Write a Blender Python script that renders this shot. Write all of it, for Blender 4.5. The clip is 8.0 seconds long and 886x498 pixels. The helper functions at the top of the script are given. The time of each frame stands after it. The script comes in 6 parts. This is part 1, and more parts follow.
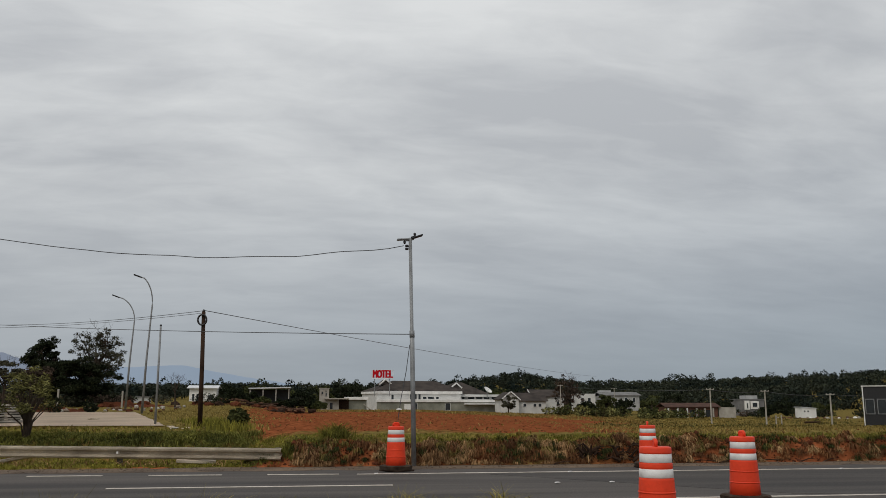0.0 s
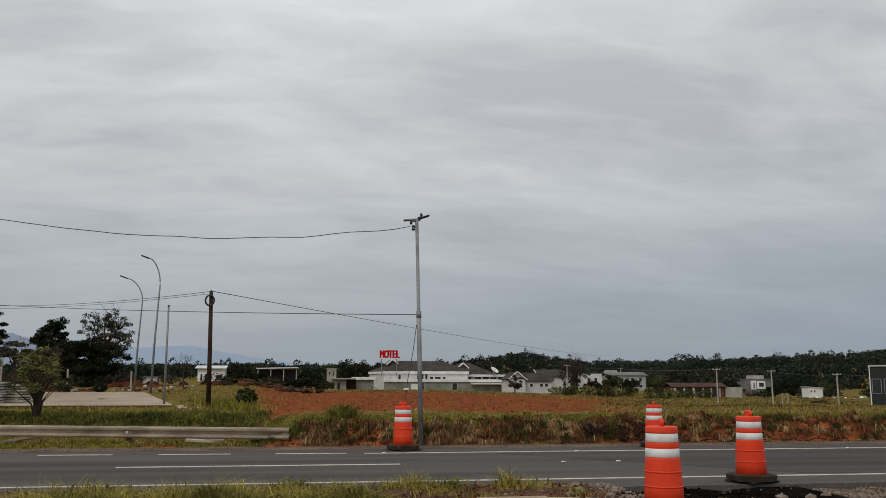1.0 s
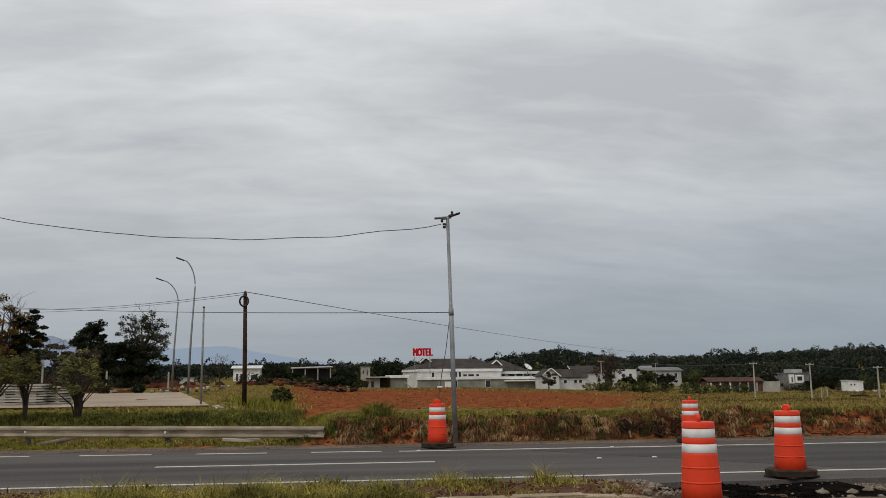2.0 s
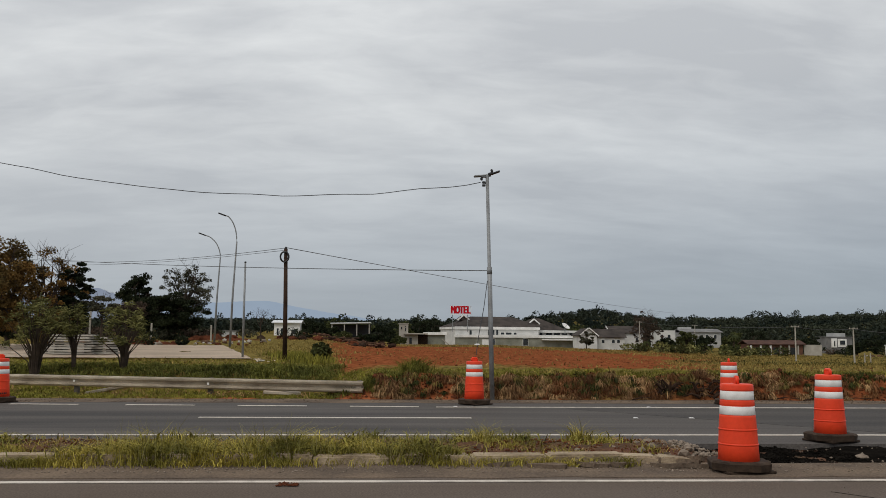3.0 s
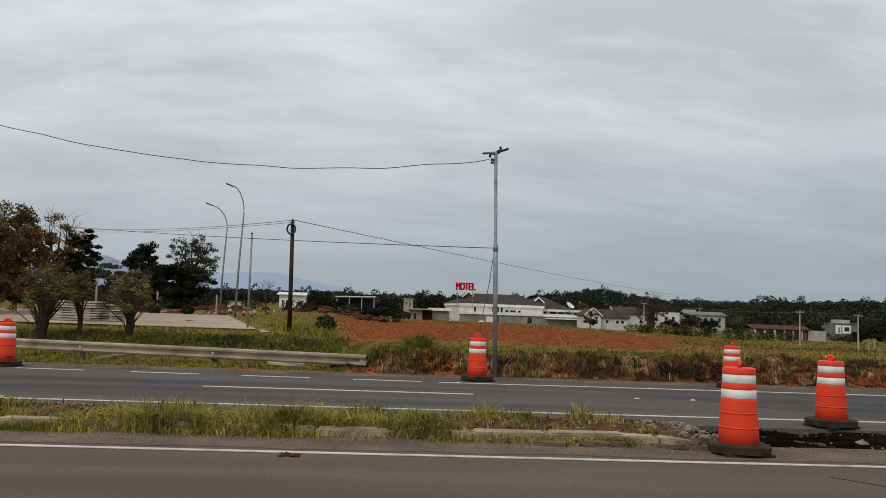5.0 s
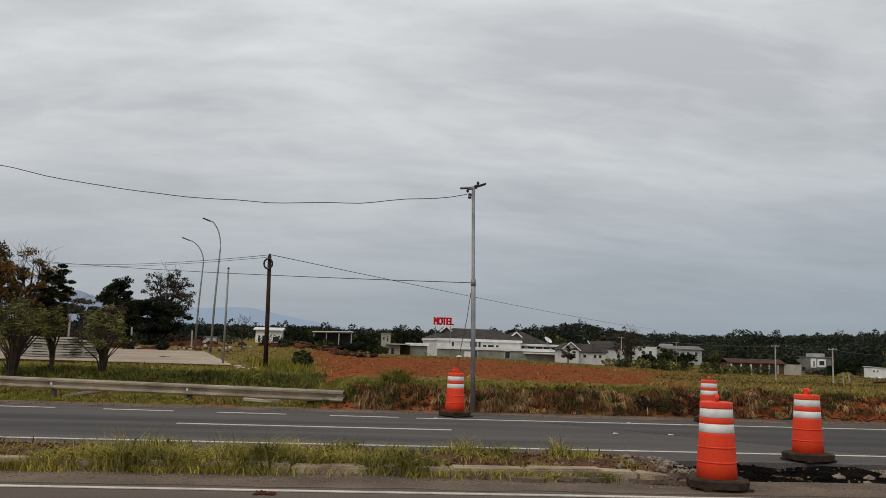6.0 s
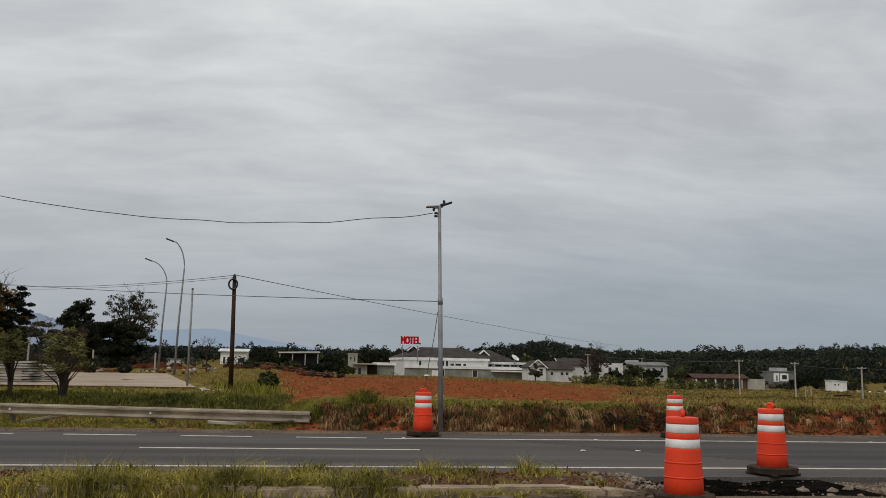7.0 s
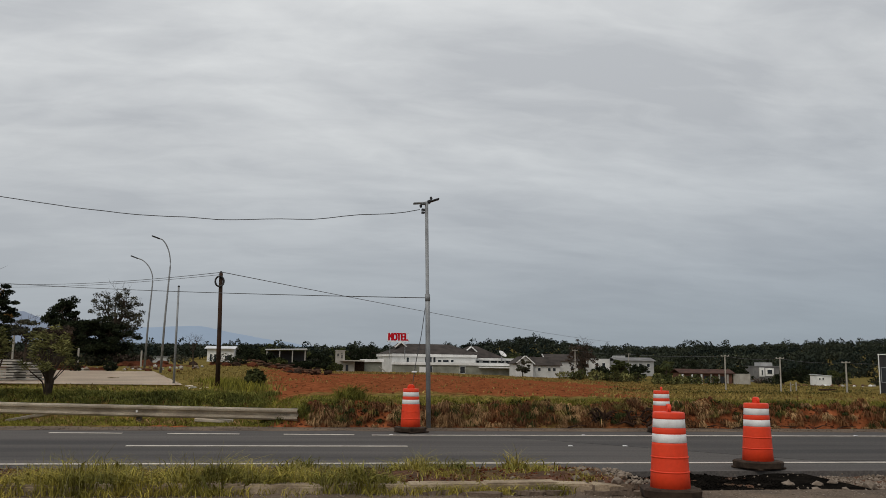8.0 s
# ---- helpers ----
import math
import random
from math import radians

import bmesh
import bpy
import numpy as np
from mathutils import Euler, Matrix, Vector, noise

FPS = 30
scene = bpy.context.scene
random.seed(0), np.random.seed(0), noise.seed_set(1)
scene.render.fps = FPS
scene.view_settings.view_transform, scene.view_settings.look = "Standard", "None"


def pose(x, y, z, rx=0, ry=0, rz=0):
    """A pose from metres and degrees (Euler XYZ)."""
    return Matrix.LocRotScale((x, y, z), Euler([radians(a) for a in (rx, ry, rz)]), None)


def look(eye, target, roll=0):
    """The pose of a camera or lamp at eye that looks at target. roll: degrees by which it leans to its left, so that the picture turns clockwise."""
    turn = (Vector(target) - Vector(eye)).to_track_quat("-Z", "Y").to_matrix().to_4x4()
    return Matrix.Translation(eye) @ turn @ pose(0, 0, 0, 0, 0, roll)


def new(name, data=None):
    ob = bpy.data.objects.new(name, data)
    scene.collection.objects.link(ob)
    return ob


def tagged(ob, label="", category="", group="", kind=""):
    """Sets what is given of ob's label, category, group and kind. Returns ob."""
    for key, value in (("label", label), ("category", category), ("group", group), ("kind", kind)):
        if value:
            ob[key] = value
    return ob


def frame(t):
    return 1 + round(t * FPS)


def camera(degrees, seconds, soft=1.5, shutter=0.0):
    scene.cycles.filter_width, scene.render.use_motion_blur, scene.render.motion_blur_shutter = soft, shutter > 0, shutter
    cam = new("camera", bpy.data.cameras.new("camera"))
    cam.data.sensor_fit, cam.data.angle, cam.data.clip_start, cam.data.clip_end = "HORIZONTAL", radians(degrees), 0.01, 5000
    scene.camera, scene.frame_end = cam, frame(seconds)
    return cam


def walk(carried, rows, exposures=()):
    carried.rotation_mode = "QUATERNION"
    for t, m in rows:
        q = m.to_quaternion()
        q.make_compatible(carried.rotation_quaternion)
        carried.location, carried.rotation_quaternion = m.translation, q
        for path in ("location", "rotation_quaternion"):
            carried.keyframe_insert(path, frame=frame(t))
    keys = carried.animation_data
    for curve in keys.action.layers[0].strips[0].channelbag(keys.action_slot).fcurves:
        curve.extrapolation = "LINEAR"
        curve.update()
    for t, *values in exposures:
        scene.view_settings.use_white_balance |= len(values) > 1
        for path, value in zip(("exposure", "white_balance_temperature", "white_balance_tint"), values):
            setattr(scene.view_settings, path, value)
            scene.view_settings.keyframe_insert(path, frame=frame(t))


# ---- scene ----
cam = camera(55.0, 8.0, soft=0.65)
EYE = 1.56
ROWS = [
    (0.0, 100.363, 0.0, -8.477),
    (0.5, 100.468, 0.165, -8.065),
    (1.0, 99.05, 0.012, -8.025),
    (1.5, 98.967, 0.023, -7.426),
    (1.7, 99.04, 0.35, -6.85),
    (2.8, 96.97, -0.029, -3.46),
    (3.0, 96.085, -0.387, -3.288),
    (3.5, 94.362, -1.114, -2.80),
    (4.0, 93.387, -1.788, -2.631),
    (4.2, 93.036, -1.85, -2.605),
    (5.3, 95.32, -2.0, -3.23),
    (5.5, 95.822, -2.061, -3.42),
    (6.0, 96.855, -1.725, -4.488),
    (6.5, 97.818, -1.349, -5.41),
    (7.0, 98.164, -0.972, -6.662),
    (7.5, 98.16, -0.724, -6.973),
    (8.0, 97.937, -0.691, -7.494),
]
walk(cam, [(t, pose(0, 0, EYE, rx, ry, rz)) for t, rx, ry, rz in ROWS], exposures=[(0.0, -0.03), (1.5, 0.03), (3.0, 0.13), (4.0, 0.27), (5.5, 0.14), (6.5, 0.05), (8.0, 0.02)])

# ---- world and sun: an overcast sky ----
world = bpy.data.worlds.new("overcast_sky")
scene.world = world
world.use_nodes = True
wn, wl = world.node_tree.nodes, world.node_tree.links
wn.clear()


def wnode(kind, **vals):
    n = wn.new(kind)
    for k, v in vals.items():
        n.inputs[k].default_value = v
    return n


w_out, w_bg = wn.new("ShaderNodeOutputWorld"), wn.new("ShaderNodeBackground")
w_tc, w_sep = wn.new("ShaderNodeTexCoord"), wn.new("ShaderNodeSeparateXYZ")
wl.new(w_tc.outputs["Generated"], w_sep.inputs[0])
w_up = wn.new("ShaderNodeMath")
w_up.operation = "MAXIMUM"
w_up.inputs[1].default_value = 0.0
wl.new(w_sep.outputs["Z"], w_up.inputs[0])
w_den = wn.new("ShaderNodeMath")
w_den.operation = "ADD"
w_den.inputs[1].default_value = 0.22
wl.new(w_up.outputs[0], w_den.inputs[0])
w_comb = wn.new("ShaderNodeCombineXYZ")
for i, ax in enumerate("XY"):
    dv = wn.new("ShaderNodeMath")
    dv.operation = "DIVIDE"
    wl.new(w_sep.outputs[ax], dv.inputs[0])
    wl.new(w_den.outputs[0], dv.inputs[1])
    wl.new(dv.outputs[0], w_comb.inputs[i])
w_map = wn.new("ShaderNodeMapping")
w_map.inputs["Scale"].default_value = (0.9, 1.7, 1.0)
w_map.inputs["Rotation"].default_value = (0, 0, radians(-24))
wl.new(w_comb.outputs[0], w_map.inputs["Vector"])
w_noise = wnode("ShaderNodeTexNoise", Scale=1.5, Detail=6.0, Roughness=0.52, Distortion=0.35)
wl.new(w_map.outputs[0], w_noise.inputs["Vector"])
w_map2 = wn.new("ShaderNodeMapping")
w_map2.inputs["Scale"].default_value = (1.1, 2.6, 1.0)
w_map2.inputs["Rotation"].default_value = (0, 0, radians(28))
wl.new(w_comb.outputs[0], w_map2.inputs["Vector"])
w_wisps = wnode("ShaderNodeTexNoise", Scale=4.2, Detail=8.0, Roughness=0.58, Distortion=0.6)
wl.new(w_map2.outputs[0], w_wisps.inputs["Vector"])
w_both = wn.new("ShaderNodeMath")
w_both.operation = "MULTIPLY_ADD"
w_both.inputs[1].default_value = 0.32
wl.new(w_wisps.outputs["Fac"], w_both.inputs[0])
w_less = wn.new("ShaderNodeMath")
w_less.operation = "SUBTRACT"
w_less.inputs[1].default_value = 0.16
wl.new(w_noise.outputs["Fac"], w_less.inputs[0])
wl.new(w_less.outputs[0], w_both.inputs[2])
w_ramp = wn.new("ShaderNodeValToRGB")
w_ramp.color_ramp.elements[0].position, w_ramp.color_ramp.elements[0].color = 0.34, (0.83, 0.84, 0.86, 1)
w_ramp.color_ramp.elements[1].position, w_ramp.color_ramp.elements[1].color = 0.68, (1.17, 1.17, 1.16, 1)
wl.new(w_both.outputs[0], w_ramp.inputs[0])
w_elev = wn.new("ShaderNodeValToRGB")
w_elev.color_ramp.elements[0].position, w_elev.color_ramp.elements[0].color = 0.0, (0.285, 0.33, 0.378, 1)
w_elev.color_ramp.elements[1].position, w_elev.color_ramp.elements[1].color = 0.55, (0.70, 0.71, 0.715, 1)
for p, c in ((0.06, (0.335, 0.37, 0.41, 1)), (0.15, (0.455, 0.48, 0.505, 1)), (0.27, (0.575, 0.59, 0.60, 1))):
    e = w_elev.color_ramp.elements.new(p)
    e.color = c
w_west = wn.new("ShaderNodeMath")
w_west.operation = "MULTIPLY_ADD"
w_west.inputs[1].default_value, w_west.inputs[2].default_value = -0.09, 0.010
wl.new(w_sep.outputs["X"], w_west.inputs[0])
w_thin = wn.new("ShaderNodeMath")
w_thin.operation = "ADD"
wl.new(w_up.outputs[0], w_thin.inputs[0])
wl.new(w_west.outputs[0], w_thin.inputs[1])
wl.new(w_thin.outputs[0], w_elev.inputs[0])
w_mul = wn.new("ShaderNodeMix")
w_mul.data_type, w_mul.blend_type = "RGBA", "MULTIPLY"
w_fade = wn.new("ShaderNodeMapRange")
w_fade.inputs["From Min"].default_value, w_fade.inputs["From Max"].default_value = 0.02, 0.26
w_fade.inputs["To Min"].default_value, w_fade.inputs["To Max"].default_value = 0.2, 1.0
wl.new(w_up.outputs[0], w_fade.inputs["Value"])
wl.new(w_fade.outputs[0], w_mul.inputs["Factor"])
wl.new(w_elev.outputs[0], w_mul.inputs["A"])
wl.new(w_ramp.outputs[0], w_mul.inputs["B"])
w_sky = wn.new("ShaderNodeTexSky")
w_sky.sky_type, w_sky.sun_disc = "NISHITA", False
w_sky.sun_elevation, w_sky.sun_rotation = radians(48), radians(215)
w_scale = wn.new("ShaderNodeVectorMath")
w_scale.operation = "SCALE"
w_scale.inputs["Scale"].default_value = 0.07
wl.new(w_sky.outputs[0], w_scale.inputs[0])
w_mix = wn.new("ShaderNodeMix")
w_mix.data_type = "RGBA"
w_mix.inputs["Factor"].default_value = 0.93
wl.new(w_scale.outputs[0], w_mix.inputs["A"])
wl.new(w_mul.outputs["Result"], w_mix.inputs["B"])
wl.new(w_mix.outputs["Result"], w_bg.inputs["Color"])
w_bg.inputs["Strength"].default_value = 1.0
wl.new(w_bg.outputs[0], w_out.inputs[0])

sun = new("sun", bpy.data.lights.new("sun", "SUN"))
sun.data.energy, sun.data.angle, sun.data.color = 0.98, radians(25), (1.0, 0.93, 0.83)
sun.matrix_world = look((-20, -30, 40), (0, 0, 0))


# ---- materials ----
def material(name, base, second=None, rough=0.8, scale=3.0, detail=6.0, bump=0.2, bump_scale=None, metal=0.0,
             grain=0.12, object_space=False, attr=None, spread=(0.35, 0.65), random_shift=0.0, spec=0.4, dist=0.02, stretch=None):
    """Two colours mixed by a broad noise, a fine grain over both, and a bump."""
    m = bpy.data.materials.new(name)
    m.use_nodes = True
    nt, ln = m.node_tree.nodes, m.node_tree.links
    b = nt["Principled BSDF"]
    b.inputs["Roughness"].default_value, b.inputs["Metallic"].default_value = rough, metal
    b.inputs["Specular IOR Level"].default_value = spec
    if object_space:
        co = nt.new("ShaderNodeTexCoord").outputs["Object"]
    else:
        co = nt.new("ShaderNodeNewGeometry").outputs["Position"]
    second = second or tuple(c * 0.72 for c in base)
    broad = nt.new("ShaderNodeTexNoise")
    broad.inputs["Scale"].default_value, broad.inputs["Detail"].default_value = scale, detail
    if stretch:
        mp = nt.new("ShaderNodeMapping")
        mp.inputs["Scale"].default_value = stretch
        ln.new(co, mp.inputs["Vector"])
        ln.new(mp.outputs[0], broad.inputs["Vector"])
    else:
        ln.new(co, broad.inputs["Vector"])
    fine = nt.new("ShaderNodeTexNoise")
    fine.inputs["Scale"].default_value, fine.inputs["Detail"].default_value = bump_scale or scale * 12, 4.0
    ln.new(co, fine.inputs["Vector"])
    ramp = nt.new("ShaderNodeMapRange")
    ramp.inputs["From Min"].default_value, ramp.inputs["From Max"].default_value = spread
    if attr:
        at = nt.new("ShaderNodeAttribute")
        at.attribute_name = attr
        ad = nt.new("ShaderNodeMath")
        ad.operation = "MULTIPLY_ADD"
        ad.inputs[1].default_value, ad.inputs[2].default_value = 0.35, -0.175
        ln.new(broad.outputs["Fac"], ad.inputs[0])
        su = nt.new("ShaderNodeMath")
        su.operation = "ADD"
        ln.new(ad.outputs[0], su.inputs[0])
        ln.new(at.outputs["Fac"], su.inputs[1])
        ln.new(su.outputs[0], ramp.inputs["Value"])
    else:
        ln.new(broad.outputs["Fac"], ramp.inputs["Value"])
    mix = nt.new("ShaderNodeMix")
    mix.data_type = "RGBA"
    mix.inputs["A"].default_value, mix.inputs["B"].default_value = (*base, 1), (*second, 1)
    ln.new(ramp.outputs[0], mix.inputs["Factor"])
    hsv = nt.new("ShaderNodeHueSaturation")
    ln.new(mix.outputs["Result"], hsv.inputs["Color"])
    gr = nt.new("ShaderNodeMapRange")
    gr.inputs["From Min"].default_value, gr.inputs["From Max"].default_value = 0.3, 0.7
    gr.inputs["To Min"].default_value, gr.inputs["To Max"].default_value = 1 - grain, 1 + grain
    ln.new(fine.outputs["Fac"], gr.inputs["Value"])
    if random_shift:
        geo = nt.new("ShaderNodeNewGeometry")
        rs = nt.new("ShaderNodeMapRange")
        rs.inputs["To Min"].default_value, rs.inputs["To Max"].default_value = 1 - random_shift, 1 + random_shift
        ln.new(geo.outputs["Random Per Island"], rs.inputs["Value"])
        mu = nt.new("ShaderNodeMath")
        mu.operation = "MULTIPLY"
        ln.new(gr.outputs[0], mu.inputs[0])
        ln.new(rs.outputs[0], mu.inputs[1])
        ln.new(mu.outputs[0], hsv.inputs["Value"])
    else:
        ln.new(gr.outputs[0], hsv.inputs["Value"])
    ln.new(hsv.outputs[0], b.inputs["Base Color"])
    if bump:
        bp = nt.new("ShaderNodeBump")
        bp.inputs["Strength"].default_value, bp.inputs["Distance"].default_value = bump, dist
        ln.new(fine.outputs["Fac"], bp.inputs["Height"])
        ln.new(bp.outputs[0], b.inputs["Normal"])
    return m


M_ASPHALT = material("asphalt", (0.098, 0.074, 0.058), (0.128, 0.103, 0.085), 0.9, 0.35, 9, 0.25, 45, grain=0.3, spec=0.1, stretch=(0.35, 3.2, 1))
M_ASPHALT_FAR = material("asphalt_far", (0.058, 0.054, 0.052), (0.112, 0.100, 0.092), 0.9, 0.3, 9, 0.25, 30, grain=0.28, spec=0.1, stretch=(0.28, 3.6, 1), spread=(0.32, 0.68))
M_DUST = material("dusty_shoulder", (0.175, 0.130, 0.094), (0.105, 0.080, 0.062), 0.95, 0.9, 8, 0.4, 30, grain=0.28, spec=0.05)
M_TAR = material("broken_tar", (0.005, 0.0045, 0.004), (0.014, 0.012, 0.010), 0.95, 2.5, 8, 0.9, 22, grain=0.35, dist=0.06, spec=0.0)
M_PAINT = material("road_paint", (0.60, 0.54, 0.47), (0.33, 0.29, 0.25), 0.75, 4.0, 8, 0.1, 60, spread=(0.42, 0.75))
M_SOIL = material("red_soil", (0.125, 0.042, 0.022), (0.06, 0.024, 0.014), 0.95, 0.6, 9, 0.7, 6, grain=0.3, dist=0.05, spec=0.0)
M_CONCRETE = material("concrete", (0.42, 0.39, 0.34), (0.30, 0.275, 0.235), 0.9, 0.6, 7, 0.2, 20)
M_KERB = material("kerb_concrete", (0.41, 0.325, 0.225), (0.20, 0.15, 0.10), 0.95, 2.2, 8, 0.4, 30, grain=0.25, spec=0.1)
M_STEEL = material("galvanised_steel", (0.27, 0.28, 0.285), (0.19, 0.195, 0.20), 0.55, 3.0, 5, 0.08, 30, metal=0.3)
M_RAIL = material("dirty_guardrail_steel", (0.66, 0.58, 0.465), (0.42, 0.35, 0.265), 0.6, 1.5, 6, 0.1, 25, metal=0.1)
M_POST = material("weathered_post_steel", (0.13, 0.11, 0.09), (0.07, 0.058, 0.046), 0.8, 2.0, 6, 0.1, 25, spec=0.2)
M_ORANGE = material("orange_plastic", (0.80, 0.060, 0.018), (0.68, 0.05, 0.018), 0.5, 2.2, 6, 0.04, 18, grain=0.06, object_space=True, spec=0.25)
M_BAND = material("white_reflective_band", (0.82, 0.81, 0.79), (0.66, 0.64, 0.62), 0.45, 5.0, 6, 0.05, 70, grain=0.05, object_space=True)
M_RUBBER = material("dirty_rubber", (0.028, 0.019, 0.014), (0.062, 0.042, 0.029), 0.9, 6.0, 6, 0.3, 30, object_space=True, spec=0.15)
M_BLACK = material("black_plastic", (0.02, 0.02, 0.022), rough=0.5, scale=8, bump=0.05)
M_WIRE = material("wire", (0.07, 0.07, 0.075), rough=0.6, scale=10, bump=0.0)
M_WOODPOLE = material("brown_pole_wood", (0.055, 0.032, 0.022), (0.028, 0.018, 0.013), 0.95, 2.0, 6, 0.4, 18, spec=0.1)
M_BARK = material("bark", (0.075, 0.055, 0.042), (0.035, 0.027, 0.021), 0.95, 2.5, 6, 0.5, 14, spec=0.1)
M_WHITEWALL = material("white_wall", (0.82, 0.81, 0.78), (0.68, 0.67, 0.64), 0.85, 0.5, 7, 0.05, 8)
M_PALEWALL = material("pale_grey_wall", (0.64, 0.635, 0.61), (0.52, 0.515, 0.495), 0.85, 0.5, 7, 0.05, 8)
M_GREENWALL = material("stained_grey_green_wall", (0.29, 0.29, 0.24), (0.19, 0.19, 0.155), 0.9, 0.5, 7, 0.05, 8, spec=0.1)
M_GREYWALL = material("grey_wall", (0.44, 0.44, 0.43), (0.34, 0.34, 0.335), 0.85, 0.5, 7, 0.05, 8)
M_BRICK = material("brick_wall", (0.16, 0.075, 0.05), (0.10, 0.055, 0.04), 0.9, 0.8, 7, 0.2, 9, spec=0.1)
M_ROOF = material("dark_tile_roof", (0.072, 0.060, 0.053), (0.042, 0.036, 0.033), 0.9, 0.5, 7, 0.3, 7, spec=0.1)
M_SLATE = material("grey_sheet_roof", (0.19, 0.185, 0.18), (0.12, 0.118, 0.115), 0.8, 0.5, 7, 0.2, 7)
M_ROOFRED = material("clay_tile_roof", (0.10, 0.055, 0.042), (0.06, 0.036, 0.03), 0.9, 0.7, 7, 0.3, 7, spec=0.1)
M_METALROOF = material("white_sheet_roof", (0.66, 0.67, 0.68), (0.54, 0.55, 0.56), 0.5, 0.5, 5, 0.05, 8)
M_GLASS = material("dark_glass", (0.025, 0.03, 0.035), rough=0.12, scale=2, bump=0.0, spec=0.6)
M_RED = material("red_sign_paint", (0.52, 0.008, 0.016), (0.42, 0.008, 0.014), 0.6, 1.0, 4, 0.0, 6, grain=0.03, spec=0.1)
M_STONE = material("stone", (0.27, 0.218, 0.172), (0.135, 0.105, 0.08), 0.95, 5.0, 7, 0.4, 25, spec=0.1)
M_CLOD = material("dry_red_clod", (0.19, 0.068, 0.032), (0.11, 0.042, 0.022), 0.95, 0.8, 7, 0.5, 8, spec=0.0)
M_LOG = material("brown_log", (0.15, 0.085, 0.055), (0.07, 0.042, 0.03), 0.95, 3.0, 6, 0.4, 14, spec=0.0)
M_STUMP = material("weathered_root", (0.055, 0.034, 0.024), (0.025, 0.017, 0.013), 0.95, 4.0, 6, 0.5, 20, spec=0.0)
G = dict(bump=0.0, rough=0.8, random_shift=0.5, grain=0.1, spec=0.04)
M_LEAF_DARK = material("dark_foliage", (0.010, 0.014, 0.008), (0.027, 0.033, 0.016), scale=0.8, **G)
M_LEAF_MID = material("mid_foliage", (0.075, 0.08, 0.028), (0.035, 0.042, 0.017), scale=0.8, **G)
M_LEAF_OLIVE = material("olive_autumn_foliage", (0.215, 0.118, 0.036), (0.068, 0.052, 0.022), scale=0.4, **G)
M_LEAF_GREY = material("grey_green_foliage", (0.085, 0.082, 0.055), (0.035, 0.036, 0.024), scale=0.5, **G)
M_DARKGRASS = material("dark_rough_grass", (0.055, 0.062, 0.018), (0.028, 0.03, 0.012), scale=0.8, **G)
M_BROADLEAF = material("broad_weed_leaf", (0.25, 0.22, 0.052), (0.10, 0.10, 0.028), scale=1.2, **G)
M_LEAF_BROWN = material("grey_brown_twigs", (0.085, 0.058, 0.042), (0.045, 0.036, 0.028), scale=0.5, **G)
M_LEAF_SHRUB = material("shrub_foliage", (0.205, 0.195, 0.070), (0.080, 0.082, 0.032), scale=1.5, **G)
M_FOREST = material("forest_foliage", (0.012, 0.018, 0.015), (0.046, 0.052, 0.034), scale=0.016, **dict(G, random_shift=0.5))
M_GRASS = material("green_grass", (0.235, 0.215, 0.038), (0.10, 0.098, 0.022), scale=0.7, **G)
M_WEED = material("weed_grass", (0.40, 0.325, 0.070), (0.155, 0.14, 0.030), scale=1.2, **G)
M_FIELDGRASS = material("field_grass", (0.275, 0.205, 0.062), (0.165, 0.118, 0.038), scale=0.3, **G)
M_LUSH = material("lush_grass", (0.19, 0.185, 0.042), (0.085, 0.09, 0.024), scale=0.6, **G)
M_DRYSTALK = material("pale_seed_stalk", (0.27, 0.235, 0.10), (0.15, 0.135, 0.05), scale=1.2, **G)
M_DEADLEAF = material("dead_leaf", (0.16, 0.062, 0.034), (0.075, 0.036, 0.022), scale=1.5, **G)
M_DRY = material("dry_grass", (0.40, 0.245, 0.115), (0.15, 0.082, 0.04), scale=0.9, **G)


# ---- mesh helpers ----
def part(name, bm, mat, parent=None, label="", smooth=False):
    me = bpy.data.meshes.new(name)
    bm.to_mesh(me)
    bm.free()
    me.materials.append(mat)
    if smooth:
        me.polygons.foreach_set("use_smooth", [True] * len(me.polygons))
    ob = new(name, me)
    ob.parent = parent
    if label:
        ob["label"] = label
    return ob


def thing(name, x, y, z, rz=0, label="", category="", group="", kind=""):
    ob = new(name)
    ob.matrix_basis = pose(x, y, z, 0, 0, rz)
    ob.empty_display_size = 0.1
    return tagged(ob, label, category, group, kind)


def box(bm, cx, cy, cz, sx, sy, sz, bevel=0.0, turn=None):
    m = Matrix.Translation((cx, cy, cz)) @ (turn or Matrix()) @ Matrix.Diagonal((sx, sy, sz, 1))
    r = bmesh.ops.create_cube(bm, size=1.0, matrix=m)
    if bevel:
        edges = list({e for v in r["verts"] for e in v.link_edges})
        bmesh.ops.bevel(bm, geom=edges, offset=bevel, segments=1, affect="EDGES")
    return bm


